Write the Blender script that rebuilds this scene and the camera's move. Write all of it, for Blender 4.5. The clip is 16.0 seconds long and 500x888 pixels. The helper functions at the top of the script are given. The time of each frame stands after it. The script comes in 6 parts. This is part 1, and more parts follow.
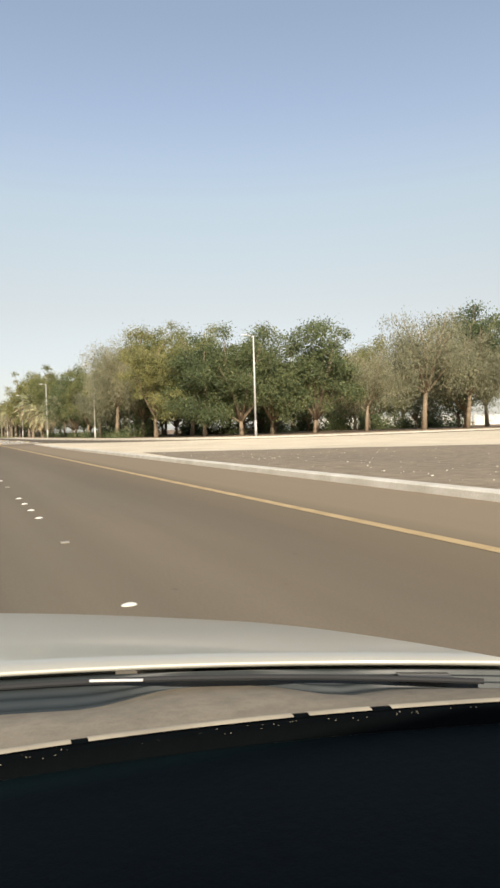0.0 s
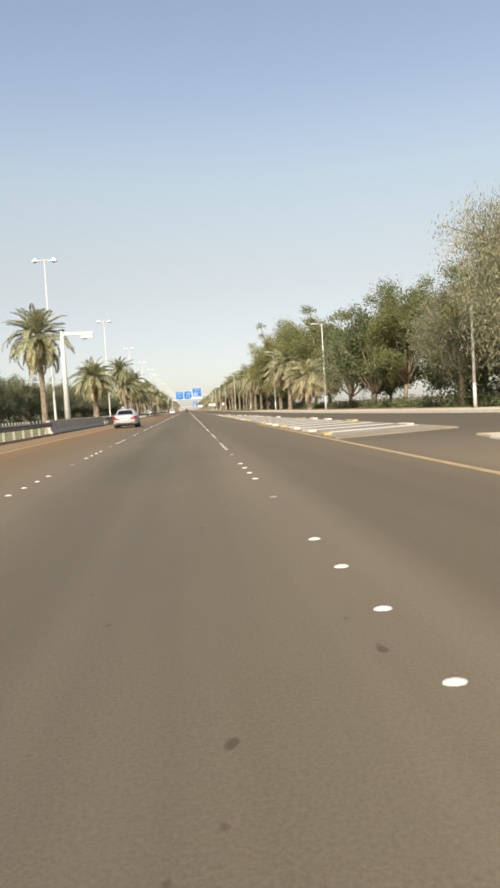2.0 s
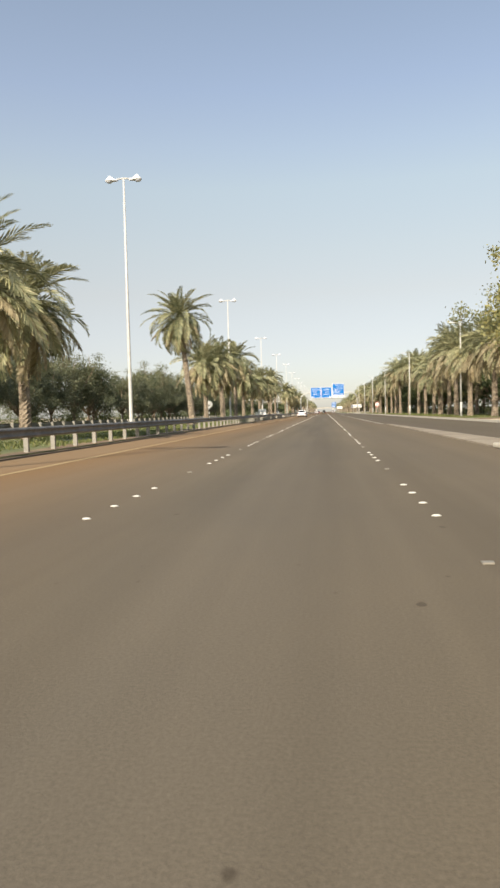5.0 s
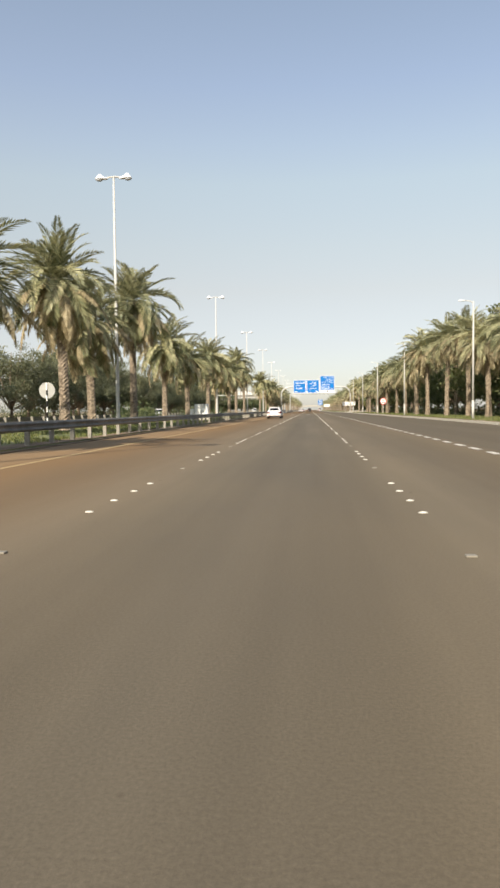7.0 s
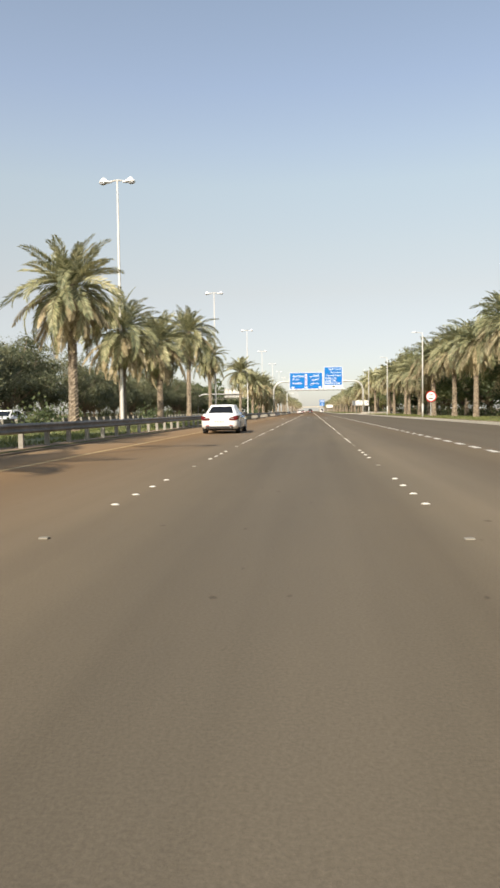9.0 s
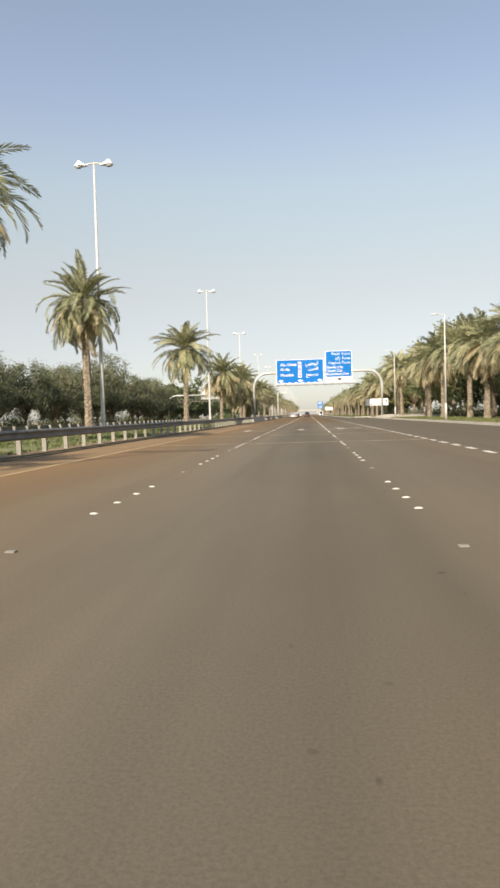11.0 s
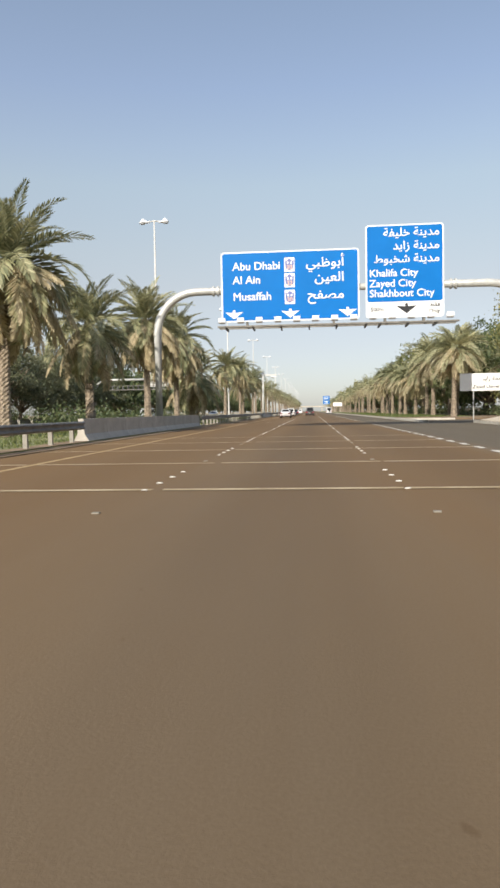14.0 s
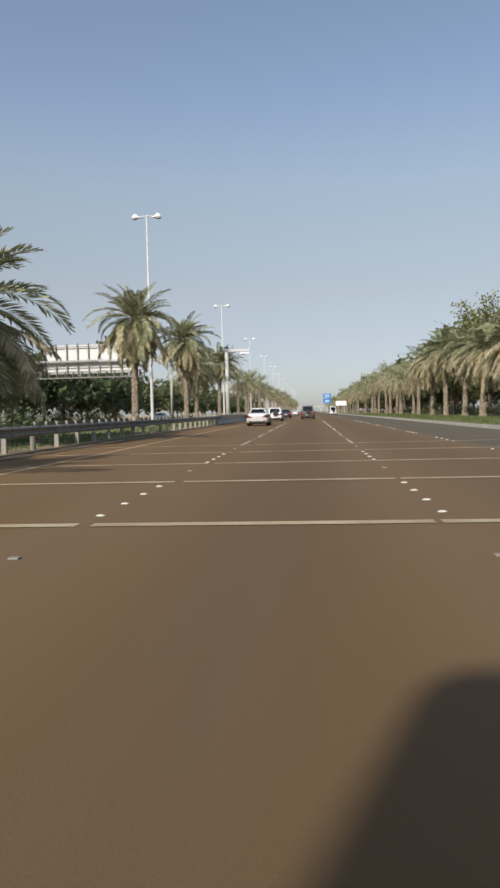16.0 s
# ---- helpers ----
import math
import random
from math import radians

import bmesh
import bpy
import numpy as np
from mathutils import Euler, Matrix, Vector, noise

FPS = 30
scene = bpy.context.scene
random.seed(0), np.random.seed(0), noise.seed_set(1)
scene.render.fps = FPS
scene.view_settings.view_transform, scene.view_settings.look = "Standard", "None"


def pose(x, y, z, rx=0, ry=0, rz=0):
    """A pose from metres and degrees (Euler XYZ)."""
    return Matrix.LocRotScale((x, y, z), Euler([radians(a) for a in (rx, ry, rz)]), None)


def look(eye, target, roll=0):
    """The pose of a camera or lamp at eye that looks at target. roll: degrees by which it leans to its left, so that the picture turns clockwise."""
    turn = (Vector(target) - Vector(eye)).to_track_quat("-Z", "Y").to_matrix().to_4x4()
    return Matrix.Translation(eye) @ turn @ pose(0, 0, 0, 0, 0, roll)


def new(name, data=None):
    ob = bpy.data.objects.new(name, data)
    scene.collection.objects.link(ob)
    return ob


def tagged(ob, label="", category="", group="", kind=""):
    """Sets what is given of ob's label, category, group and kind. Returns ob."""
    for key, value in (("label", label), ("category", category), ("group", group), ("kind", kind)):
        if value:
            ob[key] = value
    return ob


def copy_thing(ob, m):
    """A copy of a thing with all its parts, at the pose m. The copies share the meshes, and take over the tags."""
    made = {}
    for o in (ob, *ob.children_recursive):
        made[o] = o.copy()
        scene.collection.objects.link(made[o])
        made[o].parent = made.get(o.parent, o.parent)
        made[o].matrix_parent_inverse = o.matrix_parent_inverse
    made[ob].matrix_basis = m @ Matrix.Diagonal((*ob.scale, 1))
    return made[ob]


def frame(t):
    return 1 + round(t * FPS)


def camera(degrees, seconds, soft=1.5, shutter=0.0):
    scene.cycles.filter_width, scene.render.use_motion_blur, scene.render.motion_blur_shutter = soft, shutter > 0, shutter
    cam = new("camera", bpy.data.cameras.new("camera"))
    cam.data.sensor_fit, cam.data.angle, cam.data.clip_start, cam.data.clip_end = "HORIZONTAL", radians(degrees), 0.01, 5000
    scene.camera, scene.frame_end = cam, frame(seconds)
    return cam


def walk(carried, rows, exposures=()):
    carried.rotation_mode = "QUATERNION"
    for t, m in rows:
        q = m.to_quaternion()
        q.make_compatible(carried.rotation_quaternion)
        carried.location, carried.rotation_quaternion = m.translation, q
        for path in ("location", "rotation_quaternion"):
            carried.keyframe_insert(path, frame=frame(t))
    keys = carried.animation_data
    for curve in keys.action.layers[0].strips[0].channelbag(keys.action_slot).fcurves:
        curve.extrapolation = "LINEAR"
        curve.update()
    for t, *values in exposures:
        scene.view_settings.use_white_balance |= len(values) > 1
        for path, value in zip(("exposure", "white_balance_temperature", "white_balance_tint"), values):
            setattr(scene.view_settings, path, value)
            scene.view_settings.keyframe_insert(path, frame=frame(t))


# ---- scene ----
cam = camera(39.1, 16.0, soft=2.8)
PATH = [
    (0, (0.856, -0.958, 1.084), (1.631, 0.885, 1.037), -1.6),
    (0.5, (0.923, 12.811, 1.084), (1.509, 14.719, 0.968), -2.5),
    (1, (0.86, 26.59, 1.104), (1.243, 28.549, 0.985), -2.2),
    (1.5, (0.863, 40.193, 1.088), (1.124, 42.172, 0.968), -2.7),
    (2, (0.872, 53.779, 1.104), (1.042, 55.769, 0.997), -3.4),
    (2.5, (0.864, 67.706, 1.077), (0.889, 69.704, 0.976), -3.4),
    (3, (0.822, 81.387, 1.08), (0.831, 83.385, 0.982), -2.6),
    (3.5, (0.832, 95.237, 1.085), (0.78, 97.234, 1.0), -2.7),
    (5.8, (0.683, 159.456, 1.084), (0.445, 161.44, 0.991), -0.9),
    (6, (0.703, 165.031, 1.098), (0.485, 167.017, 1.002), -0.8),
    (6.5, (0.696, 178.893, 1.089), (0.511, 180.882, 0.998), -0.7),
    (7, (0.632, 192.749, 1.116), (0.46, 194.74, 1.02), -0.6),
    (7.5, (0.622, 206.591, 1.087), (0.448, 208.581, 0.991), -0.6),
    (8, (0.562, 220.453, 1.109), (0.387, 222.443, 1.013), -0.6),
    (8.5, (0.557, 234.293, 1.084), (0.383, 236.284, 0.991), -0.6),
    (9, (0.521, 248.143, 1.093), (0.347, 250.133, 1.001), -0.8),
    (11.5, (0.687, 318.749, 1.068), (0.52, 320.74, 0.989), -1.7),
    (12, (0.71, 332.974, 1.073), (0.539, 334.964, 0.987), -1.5),
    (12.5, (0.702, 347.234, 1.057), (0.527, 349.225, 0.971), -1.6),
    (13, (0.687, 361.588, 1.073), (0.508, 363.579, 0.989), -1.7),
    (13.5, (0.599, 375.988, 1.081), (0.421, 377.979, 0.996), -1.3),
    (14, (0.533, 390.652, 1.08), (0.357, 392.642, 0.989), -1.0),
    (14.5, (0.481, 405.241, 1.084), (0.309, 407.231, 0.997), -1.1),
    (15, (0.483, 419.886, 1.107), (0.306, 421.876, 1.014), -1.1),
    (15.5, (0.454, 434.392, 1.09), (0.282, 436.383, 0.997), -1.5),
    (16, (0.47, 448.89, 1.085), (0.298, 450.881, 0.996), -1.4),
]
walk(cam, [(t, look(eye, target, roll)) for t, eye, target, roll in PATH], exposures=[(0.0, 0.47, 7050, 10), (13.3, 0.47, 7050, 10), (14.4, 0.18, 6350, 10), (15.4, -0.08, 6300, 10), (16.0, 0.0, 6300, 10)])

# ---- world and sun ----
SUN_TO = Vector((-0.54, -1.45, 1.0)).normalized()
world = bpy.data.worlds.new("world")
scene.world = world
world.use_nodes = True
wt = world.node_tree
wt.nodes.clear()
sky = wt.nodes.new("ShaderNodeTexSky")
sky.sky_type = "NISHITA"
sky.sun_disc = False
sky.sun_elevation = math.asin(SUN_TO.z)
sky.sun_rotation = math.atan2(SUN_TO.x, SUN_TO.y)
sky.altitude = 10.0
sky.air_density = 1.0
sky.dust_density = 0.8
sky.ozone_density = 2.0
bg = wt.nodes.new("ShaderNodeBackground")
bg.inputs["Strength"].default_value = 0.174
wo = wt.nodes.new("ShaderNodeOutputWorld")
haze = wt.nodes.new("ShaderNodeGamma")  # haze evens the sky out between zenith and horizon
haze.inputs["Gamma"].default_value = 0.85
wt.links.new(sky.outputs[0], haze.inputs["Color"])
dusty = wt.nodes.new("ShaderNodeMix")  # fine dust in the air greys the blue
dusty.data_type = "RGBA"
dusty.inputs[0].default_value = 0.30
dusty.inputs[7].default_value = (2.55, 2.35, 2.3, 1.0)
wt.links.new(haze.outputs[0], dusty.inputs[6])
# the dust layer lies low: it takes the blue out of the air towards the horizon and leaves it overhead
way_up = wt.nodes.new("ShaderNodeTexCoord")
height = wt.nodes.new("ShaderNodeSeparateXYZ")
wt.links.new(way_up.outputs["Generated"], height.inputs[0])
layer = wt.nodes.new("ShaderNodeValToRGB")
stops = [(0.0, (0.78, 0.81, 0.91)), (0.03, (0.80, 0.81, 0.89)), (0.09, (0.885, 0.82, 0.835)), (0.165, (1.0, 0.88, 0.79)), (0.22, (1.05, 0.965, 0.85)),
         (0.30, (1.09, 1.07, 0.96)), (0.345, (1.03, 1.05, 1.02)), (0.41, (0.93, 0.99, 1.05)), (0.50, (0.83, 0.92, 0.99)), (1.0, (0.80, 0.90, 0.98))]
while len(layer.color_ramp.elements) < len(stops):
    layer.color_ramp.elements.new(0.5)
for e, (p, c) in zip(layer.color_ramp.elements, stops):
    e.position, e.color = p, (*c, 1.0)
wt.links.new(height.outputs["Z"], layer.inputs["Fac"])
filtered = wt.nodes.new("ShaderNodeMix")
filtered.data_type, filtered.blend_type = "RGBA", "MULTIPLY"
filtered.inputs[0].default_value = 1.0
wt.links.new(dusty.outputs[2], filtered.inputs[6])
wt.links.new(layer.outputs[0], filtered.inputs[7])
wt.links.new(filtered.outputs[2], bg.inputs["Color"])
wt.links.new(bg.outputs[0], wo.inputs["Surface"])

sun_data = bpy.data.lights.new("sun", "SUN")
sun_data.energy = 4.7
sun_data.angle = radians(0.53)
sun_data.color = (1.0, 0.93, 0.82)
sun = new("sun", sun_data)
sun.rotation_mode = "QUATERNION"
sun.rotation_quaternion = SUN_TO.to_track_quat("Z", "Y")


# ---- materials ----
def material(name):
    m = bpy.data.materials.new(name)
    m.use_nodes = True
    nt = m.node_tree
    return m, nt, nt.nodes["Principled BSDF"]


def link(nt, a, b):
    nt.links.new(a, b)


def noise_node(nt, scale, detail=4.0, rough=0.6, stretch=None, space="Object"):
    """A noise texture in metres; stretch scales the coordinates."""
    tc = nt.nodes.new("ShaderNodeTexCoord")
    out = tc.outputs[space]
    if space == "World":
        out = tc.outputs["Object"]
    if stretch:
        mp = nt.nodes.new("ShaderNodeMapping")
        mp.inputs["Scale"].default_value = stretch
        link(nt, out, mp.inputs["Vector"])
        out = mp.outputs["Vector"]
    n = nt.nodes.new("ShaderNodeTexNoise")
    n.inputs["Scale"].default_value = scale
    n.inputs["Detail"].default_value = detail
    n.inputs["Roughness"].default_value = rough
    link(nt, out, n.inputs["Vector"])
    return n


def ramp(nt, fac, stops):
    r = nt.nodes.new("ShaderNodeValToRGB")
    el = r.color_ramp.elements
    while len(el) < len(stops):
        el.new(0.5)
    for e, (p, c) in zip(el, stops):
        e.position, e.color = p, (*c, 1.0)
    link(nt, fac, r.inputs["Fac"])
    return r


def mix(nt, fac, a, b, mode="MIX"):
    n = nt.nodes.new("ShaderNodeMix")
    n.data_type, n.blend_type = "RGBA", mode
    if isinstance(fac, float):
        n.inputs[0].default_value = fac
    else:
        link(nt, fac, n.inputs[0])
    for k, v in ((6, a), (7, b)):
        if isinstance(v, tuple):
            n.inputs[k].default_value = (*v, 1.0)
        else:
            link(nt, v, n.inputs[k])
    return n.outputs[2]


def bump(nt, bsdf, height, strength=0.3, distance=0.01):
    b = nt.nodes.new("ShaderNodeBump")
    b.inputs["Strength"].default_value = strength
    b.inputs["Distance"].default_value = distance
    link(nt, height, b.inputs["Height"])
    link(nt, b.outputs[0], bsdf.inputs["Normal"])


def surface(name, dark, light, scale, rough=0.8, fine=None, metal=0.0, bumps=0.2, stretch=None, spread=(0.3, 0.7), coarse=0.0):
    """A two-scale mottled surface: large stains and a fine grain, with relief."""
    m, nt, b = material(name)
    big = noise_node(nt, scale, 5.0, 0.6, stretch)
    col = ramp(nt, big.outputs["Fac"], [(spread[0], dark), (spread[1], light)]).outputs[0]
    small = noise_node(nt, fine or scale * 40.0, 3.0, 0.7)
    g = ramp(nt, small.outputs["Fac"], [(0.3, (0.72, 0.72, 0.72)), (0.7, (1.12, 1.12, 1.12))]).outputs[0]
    col = mix(nt, 0.8, col, g, "MULTIPLY")
    if coarse:
        wide = noise_node(nt, coarse, 3.0, 0.5)
        g2 = ramp(nt, wide.outputs["Fac"], [(0.3, (0.82, 0.82, 0.82)), (0.7, (1.1, 1.08, 1.05))]).outputs[0]
        col = mix(nt, 0.8, col, g2, "MULTIPLY")
    link(nt, col, b.inputs["Base Color"])
    b.inputs["Roughness"].default_value = rough
    b.inputs["Metallic"].default_value = metal
    if bumps:
        bump(nt, b, small.outputs["Fac"], bumps, 0.01)
    return m


def plain(name, color, rough=0.5, metal=0.0, coat=0.0, vary=0.12, scale=3.0):
    """Paint, plastic or metal with a little unevenness and dust."""
    m, nt, b = material(name)
    n = noise_node(nt, scale, 4.0, 0.6)
    lo = tuple(c * (1.0 - vary) for c in color)
    hi = tuple(min(1.0, c * (1.0 + vary * 0.6)) for c in color)
    link(nt, ramp(nt, n.outputs["Fac"], [(0.3, lo), (0.7, hi)]).outputs[0], b.inputs["Base Color"])
    rr = ramp(nt, n.outputs["Fac"], [(0.3, (rough * 0.85,) * 3), (0.75, (min(1.0, rough * 1.2),) * 3)])
    link(nt, rr.outputs[0], b.inputs["Roughness"])
    b.inputs["Metallic"].default_value = metal
    b.inputs["Coat Weight"].default_value = coat
    b.inputs["Coat Roughness"].default_value = 0.08
    return m


def leafy(name, stops, passing=0.35, rough=0.55):
    """Leaves: colour by island and by tree, with light coming through."""
    m, nt, b = material(name)
    geo = nt.nodes.new("ShaderNodeNewGeometry")
    info = nt.nodes.new("ShaderNodeObjectInfo")
    add = nt.nodes.new("ShaderNodeMath")
    add.operation = "MULTIPLY_ADD"
    link(nt, geo.outputs["Random Per Island"], add.inputs[0])
    add.inputs[1].default_value = 0.62
    sub = nt.nodes.new("ShaderNodeMath")
    sub.operation = "MULTIPLY"
    link(nt, info.outputs["Random"], sub.inputs[0])
    sub.inputs[1].default_value = 0.38
    link(nt, sub.outputs[0], add.inputs[2])
    col = ramp(nt, add.outputs[0], stops).outputs[0]
    n = noise_node(nt, 0.55, 3.0, 0.6)
    g = ramp(nt, n.outputs["Fac"], [(0.35, (0.7, 0.74, 0.66)), (0.65, (1.2, 1.14, 1.0))]).outputs[0]
    col = mix(nt, 0.85, col, g, "MULTIPLY")
    link(nt, col, b.inputs["Base Color"])
    b.inputs["Roughness"].default_value = rough
    tr = nt.nodes.new("ShaderNodeBsdfTranslucent")
    link(nt, col, tr.inputs["Color"])
    ms = nt.nodes.new("ShaderNodeMixShader")
    ms.inputs[0].default_value = passing
    link(nt, b.outputs[0], ms.inputs[1])
    link(nt, tr.outputs[0], ms.inputs[2])
    link(nt, ms.outputs[0], nt.nodes["Material Output"].inputs["Surface"])
    return m


def asphalt_material():
    """Worn brown-grey asphalt: aggregate, long wheel streaks, sand blown in from the left edge, patches."""
    m, nt, b = material("asphalt")
    streak = noise_node(nt, 1.0, 4.0, 0.55, (0.55, 0.012, 1.0))
    base = ramp(nt, streak.outputs["Fac"], [(0.32, (0.126, 0.102, 0.070)), (0.68, (0.205, 0.168, 0.118))]).outputs[0]
    grain = noise_node(nt, 55.0, 3.0, 0.75)
    g = ramp(nt, grain.outputs["Fac"], [(0.3, (0.70, 0.70, 0.70)), (0.72, (1.2, 1.2, 1.2))]).outputs[0]
    col = mix(nt, 0.7, base, g, "MULTIPLY")
    patch = noise_node(nt, 0.35, 5.0, 0.6, (1.0, 0.35, 1.0))
    p = ramp(nt, patch.outputs["Fac"], [(0.3, (0.86, 0.87, 0.88)), (0.7, (1.1, 1.07, 1.02))]).outputs[0]
    col = mix(nt, 0.8, col, p, "MULTIPLY")
    spots = noise_node(nt, 7.0, 1.0, 0.4, (1.0, 0.6, 1.0))
    sp = ramp(nt, spots.outputs["Fac"], [(0.765, (1.0, 1.0, 1.0)), (0.81, (0.58, 0.56, 0.54))]).outputs[0]
    col = mix(nt, 1.0, col, sp, "MULTIPLY")
    strips = []
    tc = nt.nodes.new("ShaderNodeTexCoord")
    sep = nt.nodes.new("ShaderNodeSeparateXYZ")
    link(nt, tc.outputs["Object"], sep.inputs[0])
    # darker strip of oil and rubber along the middle of each lane
    for centre, deep in ((0.15, 0.5), (-3.7, 0.15), (3.5, 0.38)):
        off = nt.nodes.new("ShaderNodeMath")
        off.operation = "SUBTRACT"
        link(nt, sep.outputs["X"], off.inputs[0])
        off.inputs[1].default_value = centre
        side = nt.nodes.new("ShaderNodeMath")
        side.operation = "ABSOLUTE"
        link(nt, off.outputs[0], side.inputs[0])
        strip = nt.nodes.new("ShaderNodeMapRange")
        strip.interpolation_type = "SMOOTHSTEP"
        link(nt, side.outputs[0], strip.inputs["Value"])
        strip.inputs["From Min"].default_value, strip.inputs["From Max"].default_value = 0.1, 1.5
        strip.inputs["To Min"].default_value, strip.inputs["To Max"].default_value = deep, 0.0
        strips.append(strip.outputs[0])
    # rust-coloured sand blown over the lane beside the median
    mr = nt.nodes.new("ShaderNodeMapRange")
    mr.interpolation_type = "SMOOTHSTEP"
    link(nt, sep.outputs["X"], mr.inputs["Value"])
    mr.inputs["From Min"].default_value, mr.inputs["From Max"].default_value = -0.6, -6.2
    mr.inputs["To Min"].default_value, mr.inputs["To Max"].default_value = 0.0, 0.9
    dust = noise_node(nt, 0.6, 4.0, 0.6, (1.0, 0.08, 1.0))
    dm = nt.nodes.new("ShaderNodeMath")
    dm.operation = "MULTIPLY_ADD"
    link(nt, dust.outputs["Fac"], dm.inputs[0])
    dm.inputs[1].default_value, dm.inputs[2].default_value = 0.9, 0.5
    dd = nt.nodes.new("ShaderNodeMath")
    dd.operation = "MULTIPLY"
    dd.use_clamp = True
    own_side = nt.nodes.new("ShaderNodeMath")
    own_side.operation = "GREATER_THAN"
    link(nt, sep.outputs["X"], own_side.inputs[0])
    own_side.inputs[1].default_value = -12.0
    lane = nt.nodes.new("ShaderNodeMath")
    lane.operation = "MULTIPLY"
    link(nt, mr.outputs[0], lane.inputs[0])
    link(nt, own_side.outputs[0], lane.inputs[1])
    link(nt, lane.outputs[0], dd.inputs[0])
    link(nt, dm.outputs[0], dd.inputs[1])
    col = mix(nt, dd.outputs[0], col, (0.232, 0.134, 0.056))
    # the hard shoulder by the median is nearly covered
    edge = nt.nodes.new("ShaderNodeMapRange")
    link(nt, sep.outputs["X"], edge.inputs["Value"])
    edge.inputs["From Min"].default_value, edge.inputs["From Max"].default_value = -5.3, -6.1
    edge.inputs["To Min"].default_value, edge.inputs["To Max"].default_value = 0.0, 0.55
    shoulder = nt.nodes.new("ShaderNodeMath")
    shoulder.operation = "MULTIPLY"
    link(nt, edge.outputs[0], shoulder.inputs[0])
    link(nt, own_side.outputs[0], shoulder.inputs[1])
    col = mix(nt, shoulder.outputs[0], col, (0.30, 0.205, 0.115))
    # a thinner veil of sand on the outer lane
    outer = nt.nodes.new("ShaderNodeMapRange")
    outer.interpolation_type = "SMOOTHSTEP"
    link(nt, sep.outputs["X"], outer.inputs["Value"])
    outer.inputs["From Min"].default_value, outer.inputs["From Max"].default_value = 1.0, 4.8
    outer.inputs["To Min"].default_value, outer.inputs["To Max"].default_value = 0.0, 0.6
    veil = nt.nodes.new("ShaderNodeMath")
    veil.operation = "MULTIPLY"
    veil.use_clamp = True
    link(nt, outer.outputs[0], veil.inputs[0])
    link(nt, dm.outputs[0], veil.inputs[1])
    col = mix(nt, veil.outputs[0], col, (0.175, 0.130, 0.078))
    # the later stretch of the carriageway is browner from sand ground into it
    late = nt.nodes.new("ShaderNodeMapRange")
    link(nt, sep.outputs["Y"], late.inputs["Value"])
    late.inputs["From Min"].default_value, late.inputs["From Max"].default_value = 376.0, 402.0
    late.inputs["To Min"].default_value, late.inputs["To Max"].default_value = 0.0, 0.84
    inner = nt.nodes.new("ShaderNodeMapRange")
    link(nt, sep.outputs["X"], inner.inputs["Value"])
    inner.inputs["From Min"].default_value, inner.inputs["From Max"].default_value = 5.6, 4.6
    lane_dust = nt.nodes.new("ShaderNodeMath")
    lane_dust.operation = "MULTIPLY"
    link(nt, late.outputs[0], lane_dust.inputs[0])
    link(nt, inner.outputs[0], lane_dust.inputs[1])
    patchy = nt.nodes.new("ShaderNodeMath")
    patchy.operation = "MULTIPLY"
    patchy.use_clamp = True
    link(nt, lane_dust.outputs[0], patchy.inputs[0])
    link(nt, dm.outputs[0], patchy.inputs[1])
    col = mix(nt, patchy.outputs[0], col, (0.168, 0.098, 0.041))
    for fac in strips:
        col = mix(nt, fac, col, (0.66, 0.69, 0.76), "MULTIPLY")
    # fresher, darker asphalt on the slip lane
    ml = nt.nodes.new("ShaderNodeMapRange")
    link(nt, sep.outputs["X"], ml.inputs["Value"])
    ml.inputs["From Min"].default_value, ml.inputs["From Max"].default_value = 5.0, 5.6
    ml.inputs["To Min"].default_value, ml.inputs["To Max"].default_value = 0.0, 0.5
    my = nt.nodes.new("ShaderNodeMapRange")
    link(nt, sep.outputs["Y"], my.inputs["Value"])
    my.inputs["From Min"].default_value, my.inputs["From Max"].default_value = 60.0, 75.0
    mm = nt.nodes.new("ShaderNodeMath")
    mm.operation = "MULTIPLY"
    link(nt, ml.outputs[0], mm.inputs[0])
    link(nt, my.outputs[0], mm.inputs[1])
    col = mix(nt, mm.outputs[0], col, (0.080, 0.071, 0.056))
    # the sandy shoulder before the slip road
    ms = nt.nodes.new("ShaderNodeMath")
    ms.operation = "SUBTRACT"
    link(nt, ml.outputs[0], ms.inputs[0])
    link(nt, mm.outputs[0], ms.inputs[1])
    col = mix(nt, ms.outputs[0], col, (0.29, 0.22, 0.145))
    link(nt, col, b.inputs["Base Color"])
    b.inputs["Roughness"].default_value = 0.88
    b.inputs["Specular IOR Level"].default_value = 0.3
    bump(nt, b, grain.outputs["Fac"], 0.35, 0.006)
    return m


ASPHALT = asphalt_material()
SAND = surface("sand", (0.60, 0.50, 0.35), (0.76, 0.66, 0.50), 0.4, 0.95, 30.0, bumps=0.4, coarse=0.06)
GRAVEL = surface("gravel", (0.17, 0.132, 0.088), (0.30, 0.24, 0.165), 3.0, 0.95, 22.0, bumps=0.9, coarse=0.2)
SOIL = surface("soil", (0.15, 0.10, 0.06), (0.33, 0.24, 0.15), 0.5, 0.95, 18.0, bumps=0.6, coarse=0.08)
DESERT = surface("desert_ground", (0.34, 0.27, 0.17), (0.50, 0.41, 0.28), 0.05, 0.95, 8.0, bumps=0.3)
CONCRETE = surface("concrete", (0.38, 0.34, 0.28), (0.56, 0.52, 0.45), 0.9, 0.85, 40.0, bumps=0.2)
